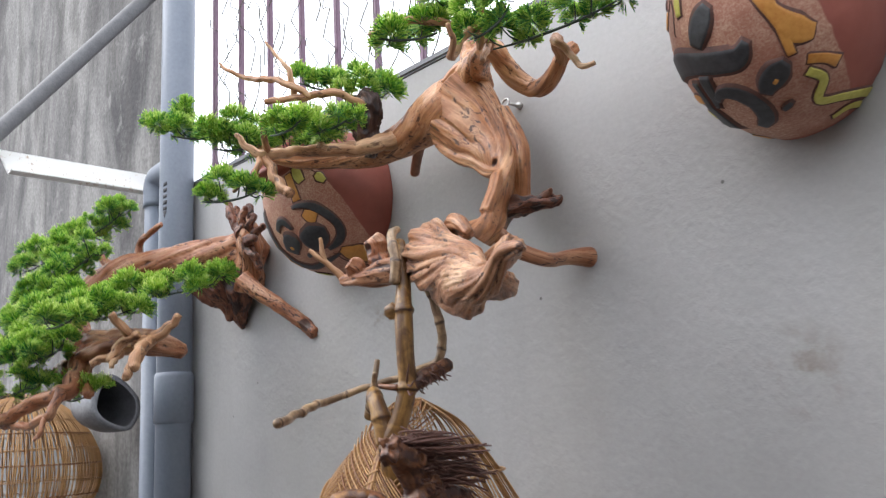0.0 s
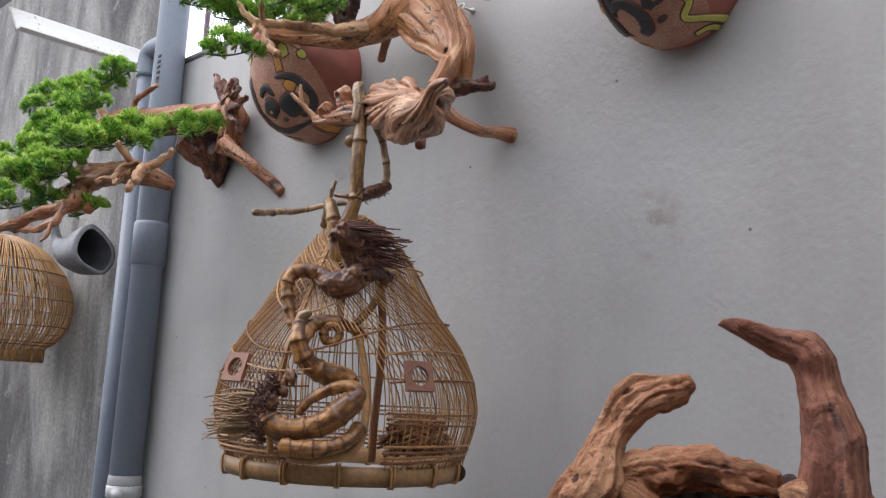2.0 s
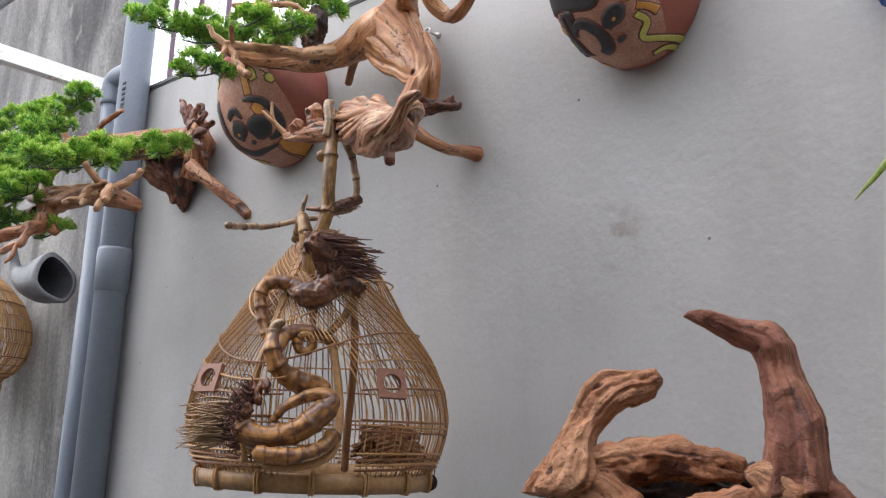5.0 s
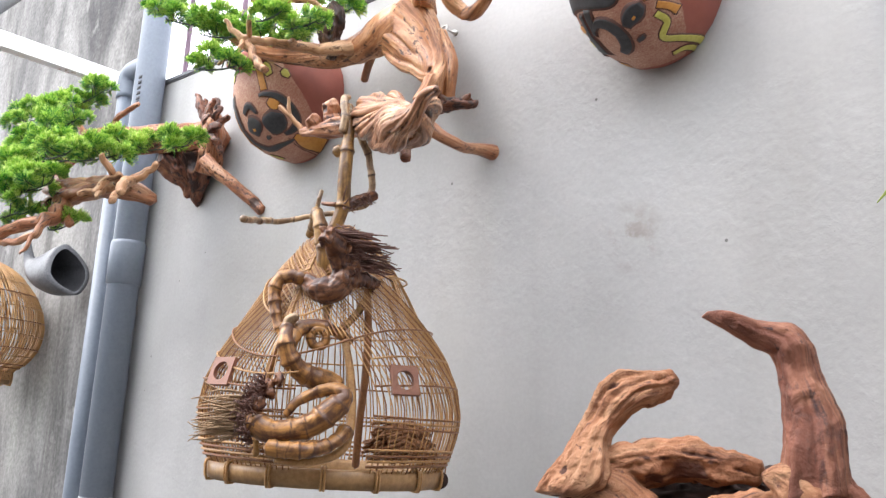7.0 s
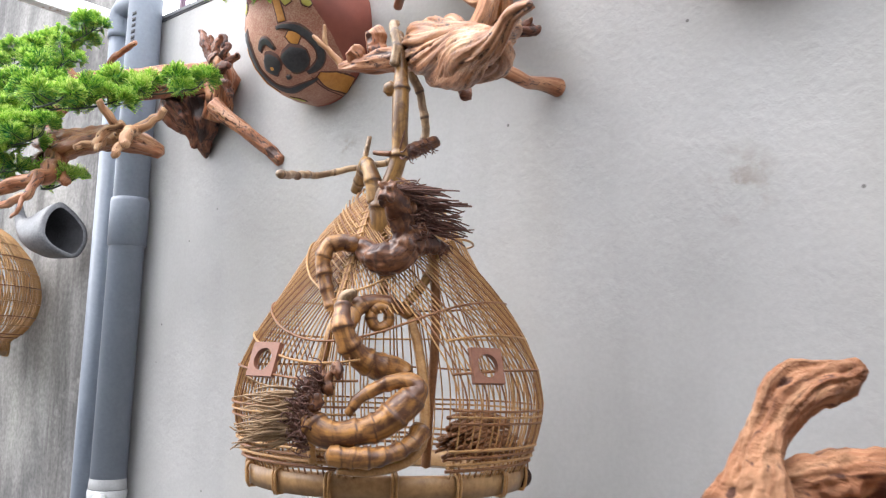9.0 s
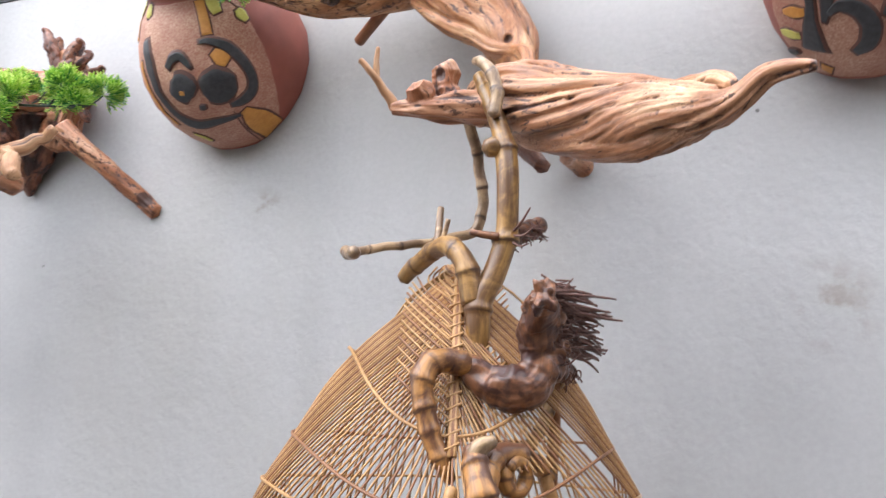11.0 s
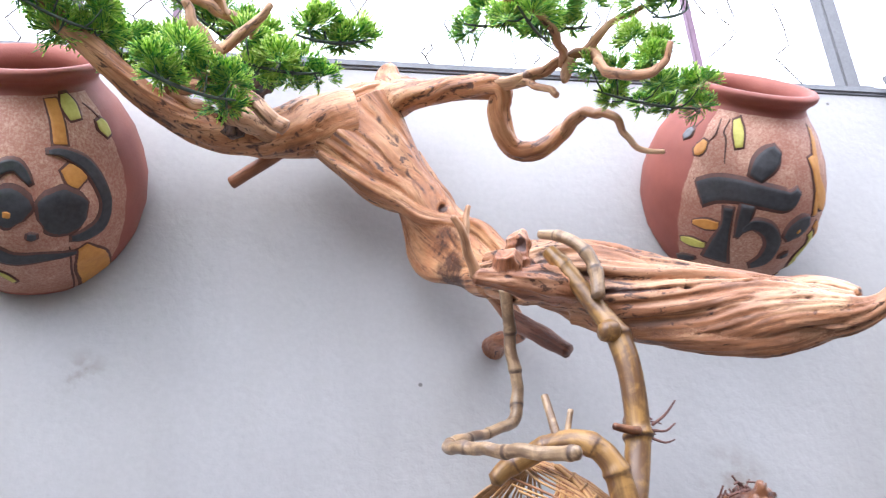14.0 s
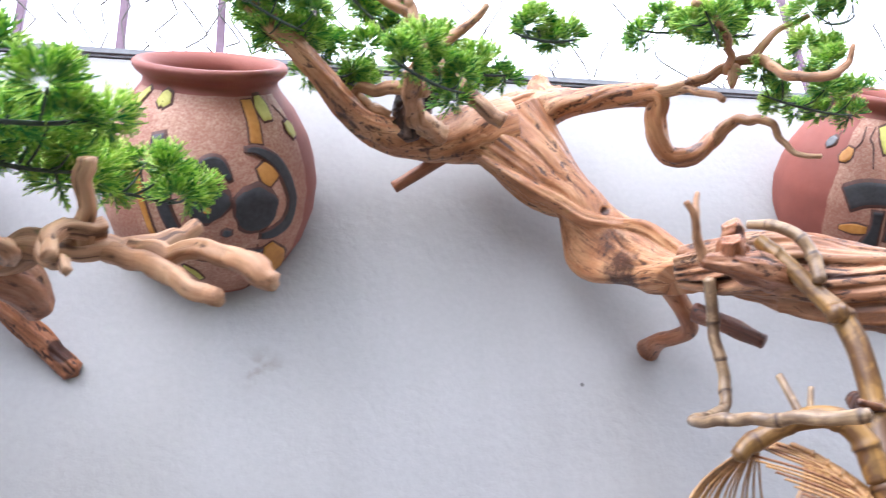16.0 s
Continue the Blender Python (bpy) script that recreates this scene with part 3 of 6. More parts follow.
for k in range(6):
    z = 2.21 + k * 0.0165
    a = radians(-66)
    c = Vector((-2.10 + 0.0443 * math.cos(a), 1.0 + 0.0443 * math.sin(a), z))
    u = Vector((-math.sin(a), math.cos(a), 0))
    h = (0.019, 0.009, 0.010, 0.009, 0.010, 0.009)[k]
    for v in bmesh.ops.create_cube(bm, size=1.0)["verts"]:
        d = v.co.copy()
        v.co = c + u * d.x * 0.011 * (1 if k else 0.5 + d.z) + Vector((math.cos(a), math.sin(a), 0)) * d.y * 0.0012 + Vector((0, 0, 1)) * (d.z * h + d.x * 0.003)
part("printed_marking", bm, PRINT, drain, "row of small black printed bars")

thin = thing("water_pipe", (-2.235, 1.0, 0.0), "thin grey plastic water pipe with an elbow", "pipe")
bm = bmesh.new()
pipe_run(bm, -2.235, 1.0, 0.026, -0.02, 2.30, 20)
part("tube", bm, PVC, thin)
bm = bmesh.new()
tube(bm, [(-2.235, 1.0, 2.27, 0.031), (-2.235, 1.0, 2.32, 0.031), (-2.226, 1.0, 2.345, 0.031), (-2.20, 1.0, 2.355, 0.031), (-2.13, 1.0, 2.356, 0.031)], sides=18, step=0.01, ends=(0.0, 0.0))
part("elbow", bm, PVC, thin)

# bracket and rafter of an awning on the old wall
bracket = thing("awning_bracket", (-2.42, 1.1, 2.39), "rusty white painted steel bracket on the old wall", "bracket")
bm = bmesh.new()
box(bm, (-2.425, 0.640, 2.362), (-2.418, 1.10, 2.425), 0.001)
box(bm, (-2.418, 0.640, 2.362), (-2.385, 1.10, 2.369), 0.001)
for v in bm.verts:
    if v.co.y < 0.7 and v.co.z < 2.40:
        v.co.y += 0.03
part("angle_bar", bm, WHITESTEEL, bracket, smooth=False)
rafter = thing("awning_rafter", (-2.4, 1.1, 3.0), "grey steel tube sloping up to the old wall", "rafter")
bm = bmesh.new()
tube(bm, [(-2.40, 0.12, 1.80, 0.022), (-2.40, 0.63, 2.46, 0.022), (-2.40, 1.12, 3.10, 0.022)], sides=16, step=0.1, ends=(0, 0))
part("tube", bm, STEELGREY, rafter)
# ---- fence on the wall ----
fence = thing("fence", (-1.2, 1.135, WALL_TOP + 0.016), "purple steel posts with rusty chain-link wire on the wall", "fence")
bm = bmesh.new()
FZ = WALL_TOP + 0.016
box(bm, (-1.2065, 1.1285, FZ), (-1.1935, 1.1415, FZ + 1.45), 0.0015)
post_mesh = part("post", bm, PURPLE, fence, smooth=False)
post_mesh.location = (-0.944, 0, 0)
for k in (1, 2, 3, 4, 5, 6, 12):
    p = post_mesh.copy()
    scene.collection.objects.link(p)
    p.parent = fence
    p.location = (-0.944 + 0.15 * k, 0, 0)
bm = bmesh.new()
box(bm, (-2.16, 1.125, 3.74), (-0.1, 1.145, 3.77), 0.002)
part("rail", bm, PURPLE, fence, smooth=False)
bm = bmesh.new()
rng = random.Random(4)
cell = 0.062
for i in range(34):
    for s in (1, -1):
        rows = []
        for k in range(23):
            x = -2.14 + i * cell + (cell / 2 if (k % 2 == 0) else 0) * s + rng.uniform(-0.015, 0.015)
            if -2.15 < x < -0.1 and rng.random() < (0.72 if x < -1.1 else 0.5) and k < 22:
                rows.append((x, 1.118 + rng.uniform(-0.012, 0.012), 2.33 + k * cell * 0.72 + rng.uniform(-0.014, 0.014), 0.0015))
                continue
            if len(rows) > 1:
                x0, y0, z0, r0 = rows[-1]
                rows += [(x0 + 0.012 * s, y0 - 0.006, z0 + 0.016, r0), (x0 + 0.004 * s, y0 - 0.012, z0 + 0.03 + rng.uniform(-0.02, 0.01), 0.001)]
                tube(bm, rows, sides=4, step=0.025, ends=(0, 0))
            rows = []
tagged(part("wire_mesh", bm, WIRE, fence, "rusty twisted chain-link wire"), kind="stuff")

gatepost = thing("gate_post", (-0.06, 1.13, WALL_TOP + 0.016), "grey steel post rising from the wall top", "post")
bm = bmesh.new()
box(bm, (-0.078, 1.105, WALL_TOP + 0.018), (-0.046, 1.137, 3.9), 0.003)
part("shaft", bm, STEELGREY, gatepost, smooth=False)
bm = bmesh.new()
box(bm, (-0.09, 1.09, WALL_TOP + 0.018), (-0.03, 1.15, WALL_TOP + 0.055), 0.004)
part("foot", bm, STEELGREY, gatepost, smooth=False)
for dx, lag in ((0.0, 0.0), (0.028, 0.05)):
    hose = thing("cable", (-0.05 + dx, 1.04, 1.2), "dark grey cable hanging down the wall", "cable", "cables at the wall end")
    limb("sheath", [(-0.055 + dx, 1.04, 2.335, 0.006), (-0.035 + dx, 1.036, 2.25 - lag, 0.006), (0.02 + dx, 1.04, 2.08, 0.006), (0.06 + dx, 1.042, 1.8, 0.006), (0.07 + dx, 1.042, 1.2, 0.006)], STEELGREY, hose, sides=8, step=0.03)

# eye bolt in the plaster
bolt = thing("eye_bolt", (-0.925, 1.05, 2.145), "zinc eye bolt screwed into the plaster", "hook")
bm = bmesh.new()
ring = [(-0.925 + 0.0095 * math.cos(a) * 0.9, 1.022 + 0.0095 * math.sin(a) * 0.4, 2.145 + 0.0095 * math.sin(a), 0.0022) for a in [2 * math.pi * k / 14 for k in range(15)]]
tube(bm, ring, sides=8, step=0.002, ends=(0, 0))
part("ring", bm, ZINC, bolt)
bm = bmesh.new()
tube(bm, [(-0.915, 1.05, 2.145, 0.006), (-0.915, 1.045, 2.145, 0.0062), (-0.917, 1.04, 2.145, 0.003), (-0.92, 1.028, 2.145, 0.0025)], sides=10, step=0.003, ends=(0, 0))
part("shank", bm, ZINC, bolt)


# ---- terracotta wall jars, cut flat at the back and tipped outwards ----
TIP = radians(45)
JAR = [(-0.075, 0.0), (-0.075, 0.05), (-0.062, 0.082), (-0.03, 0.115), (0.0, 0.136), (0.04, 0.151), (0.08, 0.155), (0.11, 0.150), (0.14, 0.140), (0.175, 0.119), (0.194, 0.102),
       (0.203, 0.095), (0.209, 0.093), (0.214, 0.096), (0.219, 0.103), (0.224, 0.107), (0.229, 0.108), (0.233, 0.104), (0.233, 0.095), (0.227, 0.087), (0.216, 0.083), (0.200, 0.086), (0.17, 0.104), (0.11, 0.136), (0.05, 0.138), (-0.04, 0.09), (-0.06, 0.0)]


class JarFrame:
    def __init__(self, at, size, lean, wide):
        a, b, x = Vector((0, -math.sin(TIP), math.cos(TIP))), Vector((0, -math.cos(TIP), -math.sin(TIP))), Vector((1, 0, 0))
        lean = radians(lean)
        self.at, self.size, self.front, self.wide = Vector(at), size, b, wide
        self.axis, self.side = a * math.cos(lean) + x * math.sin(lean), x * math.cos(lean) - a * math.sin(lean)
        self.hs, self.rs = [p[0] for p in JAR[:12]], [p[1] for p in JAR[:12]]

    def out(self, phi, h, r):
        return self.at + self.size * (self.axis * h + (self.front * math.cos(phi) + self.side * (self.wide * math.sin(phi))) * r)

    def skin(self, phi, h, lift=0.0):
        return self.out(phi, h, float(np.interp(h, self.hs, self.rs)) + lift)


def wall_jar(at, size, lean, scuff, strokes, grooves, label, wide=0.92):
    f = JarFrame(at, size, lean, wide)
    jar = thing("wall_jar", (at[0], WALL_Y, 1.93), label, "jar", "terracotta jars on the wall")
    bm = bmesh.new()
    layer = bm.verts.layers.float.new("scuff")
    rows, sides = [], 96
    H, R = zip(*JAR)
    fine = []
    for i in range(len(JAR) - 1):
        n = 3 if i < 11 else 2
        for k in range(n):
            fine.append((H[i] + (H[i + 1] - H[i]) * k / n, R[i] + (R[i + 1] - R[i]) * k / n, i))
    for h, r, i in fine:
        row = []
        for j in range(sides):
            phi = -math.pi + 2 * math.pi * j / sides
            wob = 1 + 0.008 * noise.noise(Vector((math.cos(phi) * 2, math.sin(phi) * 2, h * 12)))
            v = bm.verts.new(f.out(phi, h, r * wob))
            inside = scuff[0] < phi < scuff[1] and -0.055 < h < 0.203 and i < 12
            v[layer] = 1.0 if inside else 0.0
            row.append(v)
        rows.append(row)
    for a, b in zip(rows[:-1], rows[1:]):
        for j in range(sides):
            bm.faces.new((a[j], a[(j + 1) % sides], b[(j + 1) % sides], b[j]))
    bmesh.ops.bisect_plane(bm, geom=bm.verts[:] + bm.edges[:] + bm.faces[:], plane_co=(0, WALL_Y - 0.001, 0), plane_no=(0, 1, 0), clear_outer=True)
    body = part("body", bm, CLAY, jar)
    for k, (name, mat, row) in enumerate(strokes):
        ribbon(f, name, mat, row, body, 0.0022 + 0.00018 * k)
    for row in grooves:
        ribbon(f, "groove", GROOVE, row, body, 0.0012, 1)
    return jar


def ribbon(f, name, mat, row, parent, lift, rim=2):
    """A painted, slightly raised stroke (angle, height, width) laid on the jar's skin, with a dark incised edge."""
    P = spline([(p * 0.12, h, 0.0, w) for p, h, w in row], 0.003)
    for grow, up, m, nm in ((0.0016, lift - 0.0009, GROOVE, "outline"), (0.0, lift, mat, name))[2 - rim:]:
        bm = bmesh.new()
        rows, n = [], len(P)
        for i in range(n):
            d = P[min(i + 1, n - 1)][:2] - P[max(i - 1, 0)][:2]
            d = d / (np.linalg.norm(d) + 1e-9)
            side = np.array((-d[1], d[0]))
            ext = 0.0
            if grow and i in (0, n - 1):
                ext = grow * (-1 if i == 0 else 1)
            w = max(P[i][3], 0.002) / f.size + 2 * grow
            row2 = []
            for k in range(9):
                s = (k / 8 - 0.5) * w
                q = P[i][:2] + d * ext + side * s
                r = float(np.interp(q[1], f.hs, f.rs))
                edge = 0.0 if k in (0, 8) or i in (0, n - 1) else up
                wig = 0.0004 * noise.noise(Vector((q[0] * 160, q[1] * 160, 1.0)))
                row2.append(bm.verts.new(f.skin(q[0] / 0.12 + (side[0] * s) * (1 / max(r, 0.05) - 1 / 0.12) * 0.9, q[1], edge + wig)))
            rows.append(row2)
        for a, b in zip(rows[:-1], rows[1:]):
            for k in range(8):
                bm.faces.new((a[k], a[k + 1], b[k + 1], b[k]))
        part(nm, bm, m, parent)


LOC_BLACK = [
    [(-0.47, 0.158, 0.018), (-0.40, 0.127, 0.026), (-0.36, 0.100, 0.022), (-0.32, 0.070, 0.018), (-0.24, 0.045, 0.017), (-0.13, 0.022, 0.023), (0.03, 0.012, 0.018), (0.27, 0.013, 0.013), (0.46, 0.013, 0.008), (0.58, 0.014, 0.004)],
    [(-0.09, 0.114, 0.010), (0.01, 0.128, 0.015), (0.12, 0.130, 0.015), (0.19, 0.118, 0.011), (0.23, 0.108, 0.004)],
    [(-0.12, 0.086, 0.014), (-0.06, 0.083, 0.041), (0.04, 0.081, 0.055), (0.14, 0.076, 0.043), (0.19, 0.071, 0.014)],
    [(0.15, 0.045, 0.004), (0.19, 0.044, 0.011), (0.25, 0.044, 0.004)],
    [(0.25, 0.076, 0.017), (0.31, 0.076, 0.045), (0.41, 0.073, 0.062), (0.52, 0.071, 0.058), (0.61, 0.070, 0.042), (0.66, 0.069, 0.018)],
    [(0.38, 0.144, 0.004), (0.51, 0.142, 0.010), (0.69, 0.126, 0.017), (0.79, 0.100, 0.018), (0.83, 0.071, 0.017), (0.78, 0.049, 0.019), (0.65, 0.038, 0.017), (0.50, 0.036, 0.008)],
]
LOC_OCHRE = [
    [(0.53, 0.199, 0.017), (0.53, 0.174, 0.018), (0.51, 0.149, 0.019)],
    [(0.51, 0.126, 0.014), (0.58, 0.114, 0.028), (0.65, 0.103, 0.021)],
    [(0.62, 0.021, 0.014), (0.75, -0.007, 0.043), (1.01, -0.045, 0.042)],
    [(-0.62, 0.125, 0.006), (-0.55, 0.084, 0.010), (-0.47, 0.045, 0.009), (-0.36, 0.012, 0.006)],
    [(-0.02, 0.075, 0.006), (0.03, 0.074, 0.010), (0.08, 0.073, 0.006)],
    [(-1.20, 0.190, 0.010), (-1.02, 0.174, 0.012), (-0.86, 0.150, 0.012)],
]
LOC_LIME = [
    [(0.71, 0.204, 0.008), (0.72, 0.190, 0.024), (0.73, 0.173, 0.017)],
    [(1.00, 0.171, 0.010), (1.02, 0.162, 0.021), (1.05, 0.149, 0.009)],
    [(-0.62, 0.186, 0.010), (-0.55, 0.197, 0.018), (-0.48, 0.186, 0.011)],
    [(-0.22, -0.005, 0.004), (-0.11, -0.017, 0.009), (-0.03, -0.029, 0.006)],
    [(-0.86, 0.203, 0.007), (-0.93, 0.194, 0.014), (-0.93, 0.182, 0.007)],
]
THO_BLACK = [
    [(-0.91, 0.088, 0.040), (-0.74, 0.101, 0.038), (-0.50, 0.105, 0.034), (-0.22, 0.102, 0.033), (0.02, 0.100, 0.030), (0.15, 0.115, 0.011)],
    [(-0.38, 0.122, 0.022), (-0.31, 0.141, 0.036), (-0.20, 0.156, 0.031), (-0.13, 0.166, 0.013)],
    [(-0.58, 0.080, 0.017), (-0.57, 0.054, 0.015), (-0.59, 0.022, 0.029), (-0.60, -0.008, 0.045)],
    [(-0.40, 0.090, 0.024), (-0.41, 0.064, 0.020), (-0.44, 0.037, 0.006)],
    [(-0.41, 0.048, 0.006), (-0.30, 0.061, 0.017), (-0.14, 0.056, 0.024), (-0.03, 0.035, 0.027), (-0.04, 0.009, 0.026), (-0.18, -0.007, 0.012)],
    [(0.09, 0.042, 0.014), (0.17, 0.055, 0.032), (0.29, 0.065, 0.034), (0.39, 0.072, 0.012)],
    [(0.14, 0.011, 0.005), (0.21, 0.015, 0.009), (0.27, 0.018, 0.005)],
    [(-1.13, -0.025, 0.005), (-0.97, -0.019, 0.011), (-0.84, -0.014, 0.005)],
]
THO_OCHRE = [
    [(-1.11, 0.140, 0.008), (-1.05, 0.146, 0.020), (-1.02, 0.159, 0.009)],
    [(-0.92, 0.044, 0.006), (-0.77, 0.047, 0.017), (-0.63, 0.049, 0.011)],
    [(-0.65, -0.036, 0.018), (-0.51, -0.047, 0.023)],
    [(0.60, 0.192, 0.009), (0.48, 0.158, 0.014), (0.46, 0.117, 0.015), (0.44, 0.074, 0.012)],
    [(0.19, 0.051, 0.003), (0.23, 0.055, 0.007), (0.27, 0.059, 0.003)],
    [(0.39, 0.158, 0.022), (0.45, 0.130, 0.022), (0.56, 0.100, 0.037), (0.69, 0.085, 0.019)],
    [(0.53, 0.062, 0.014), (0.67, 0.050, 0.014), (0.77, 0.035, 0.019)],
]
THO_LIME = [
    [(-0.73, 0.195, 0.011), (-0.65, 0.177, 0.018), (-0.60, 0.158, 0.012)],
    [(-1.05, 0.011, 0.006), (-0.90, 0.012, 0.016), (-0.73, 0.013, 0.009)],
    [(0.49, 0.049, 0.013), (0.59, 0.027, 0.014), (0.48, 0.002, 0.014), (0.74, -0.017, 0.013), (1.30, -0.055, 0.014)],
    [(0.53, -0.041, 0.009), (0.78, -0.041, 0.011), (1.07, -0.058, 0.011)],
]
THO_GREY = [
    [(-1.34, 0.152, 0.006), (-1.29, 0.161, 0.017), (-1.26, 0.170, 0.006)],
]
LEFT_STROKES = [("stroke", OCHRE, r) for r in LOC_OCHRE[:-2] + LOC_OCHRE[-1:]] + [("petal", LIME, r) for r in LOC_LIME] + [("letter_stroke", BLACKGLAZE, r) for r in LOC_BLACK] + [("petal", OCHRE, LOC_OCHRE[-2])]
RIGHT_STROKES = [("stroke", OCHRE, r) for r in THO_OCHRE[:4] + THO_OCHRE[5:]] + [("petal", LIME, r) for r in THO_LIME] + [("petal", POTGREY, r) for r in THO_GREY] + [("letter_stroke", BLACKGLAZE, r) for r in THO_BLACK] + [("petal", OCHRE, THO_OCHRE[4])]
LEFT_GROOVES = [[(0.92, 0.190, 0.002), (1.0, 0.178, 0.003), (1.03, 0.168, 0.002)], [(0.5, 0.025, 0.002), (0.56, -0.02, 0.003), (0.72, -0.06, 0.002)], [(-0.9, 0.19, 0.002), (-1.02, 0.17, 0.003), (-0.95, 0.155, 0.002)]]
RIGHT_GROOVES = [[(-0.95, 0.19, 0.002), (-0.93, 0.17, 0.003), (-0.98, 0.158, 0.002)], [(-0.82, 0.192, 0.002), (-0.84, 0.175, 0.003), (-0.78, 0.165, 0.003), (-0.72, 0.135, 0.002)], [(-1.2, 0.185, 0.002), (-1.25, 0.17, 0.003)]]
wall_jar((-1.388, 1.052, 2.03), 0.95, 0, (-1.25, 1.08), LEFT_STROKES, LEFT_GROOVES, "terracotta wall jar painted with the black word Loc in rounded letters")
wall_jar((-0.435, 1.038, 2.036), 0.95, 1, (-1.05, 0.85), RIGHT_STROKES, RIGHT_GROOVES, "terracotta wall jar painted with the black word Tho in rounded letters", 0.84)


# ---- foliage ----
def leaf_pad(name, parent, centre, size, seed, along=(1, 0, 0), fill=1.0):
    """Tufts of small cypress sprays on a dark wire stem. size: half length, half width, half height."""
    rs = np.random.RandomState(seed)
    c, ax = Vector(centre), Vector(along).normalized()
    sd = ax.cross(Vector((0, 0, 1))).normalized()
    up = sd.cross(ax)
    verts, faces, tip_light = [], [], []
    mounds = []
    size = [1.16 * q for q in size]
    n = max(4, int(fill * size[0] * size[1] / 0.00031))
    for k in range(n):
        u = -1.0 + 2.0 * (k + rs.uniform(0.1, 0.9)) / n
        w = rs.uniform(-1, 1) * math.sqrt(max(0.05, 1 - u * u))
        mounds.append((c + ax * u * size[0] + sd * w * size[1] * 0.9 + up * size[2] * (rs.uniform(-0.5, 0.55) - 0.35 * abs(w)), rs.uniform(0.018, 0.027)))

    def finger(p, d, l, wd, t0, t1):
        s1 = d.orthogonal().normalized()
        e = d.cross(s1)
        i = len(verts)
        verts.extend([p, p + d * l * 0.62 + s1 * wd, p + d * l * 0.66 - (s1 - e) * wd * 0.7, p + d * l * 0.62 - (s1 + e) * wd * 0.7, p + d * l])
        tip_light.extend([t0, 0.45 * t0 + 0.55 * t1, 0.45 * t0 + 0.55 * t1, 0.45 * t0 + 0.55 * t1, t1])
        faces.extend([(i, i + 1, i + 2), (i, i + 2, i + 3), (i, i + 3, i + 1), (i + 4, i + 2, i + 1), (i + 4, i + 3, i + 2), (i + 4, i + 1, i + 3)])

    for m, rad in mounds:
        tone = rs.uniform(0.55, 1.0)
        for _ in range(15):
            z, a = rs.uniform(-0.12, 1.0), rs.uniform(0, 2 * math.pi)
            q = math.sqrt(1 - z * z)
            out = (sd * q * math.cos(a) + ax * q * math.sin(a) + up * (z * 0.8 + 0.15)).normalized()
            t1 = out.orthogonal().normalized()
            t1 = (t1 * math.cos(a * 3) + out.cross(t1) * math.sin(a * 3)).normalized()
            t2 = out.cross(t1)
            # upward sprays get a paler colour as if sky-lit; inner roots stay dark
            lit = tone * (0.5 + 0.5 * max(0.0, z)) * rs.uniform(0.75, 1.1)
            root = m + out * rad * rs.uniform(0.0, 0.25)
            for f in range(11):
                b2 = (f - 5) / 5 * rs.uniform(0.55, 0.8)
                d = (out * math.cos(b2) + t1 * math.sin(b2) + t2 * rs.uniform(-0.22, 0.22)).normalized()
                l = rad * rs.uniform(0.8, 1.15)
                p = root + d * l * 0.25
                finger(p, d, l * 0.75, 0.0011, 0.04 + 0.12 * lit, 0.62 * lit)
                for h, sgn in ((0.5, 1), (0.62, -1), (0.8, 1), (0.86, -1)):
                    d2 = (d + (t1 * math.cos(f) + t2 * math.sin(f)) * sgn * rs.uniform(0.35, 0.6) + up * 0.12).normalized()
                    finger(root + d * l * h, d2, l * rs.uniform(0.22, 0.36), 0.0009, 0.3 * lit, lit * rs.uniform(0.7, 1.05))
    base = ORIGIN[parent.name]
    me = bpy.data.meshes.new(name)
    me.from_pydata([v - base for v in verts], [], faces)
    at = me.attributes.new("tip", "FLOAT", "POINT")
    at.data.foreach_set("value", np.array(tip_light, np.float32))
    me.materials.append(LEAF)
    ob = new(name, me)
    ob.parent = parent
    ORIGIN[ob.name] = base
    tagged(ob, "bright green artificial cypress sprays", kind="stuff")
    bm = bmesh.new()
    low = c - up * size[2] * 0.5
    tube(bm, [(*(low - ax * size[0] * 0.9), 0.0012), (*(low - ax * size[0] * 0.4 - up * 0.004), 0.0019), (*(low + ax * size[0] * 0.3 - up * 0.003), 0.0018), (*(low + ax * size[0] * 0.85 + up * 0.004), 0.001)], sides=6, step=0.01)
    for k, (m, rad) in enumerate(mounds):
        a = low + ax * (m - c).dot(ax) * 0.8
        tube(bm, [(*a, 0.0013), (*((a + m) / 2 - up * 0.004), 0.0011), (*m, 0.0008)], sides=5, step=0.012)
    part("stem", bm, STEMGREEN, ob)
    return ob


# ---- the large driftwood over the basket ----
dw = thing("driftwood_tree", (-0.95, 1.05, 2.1), "oiled driftwood pegged to the wall, dressed with green cypress", "driftwood")
bm = bmesh.new()
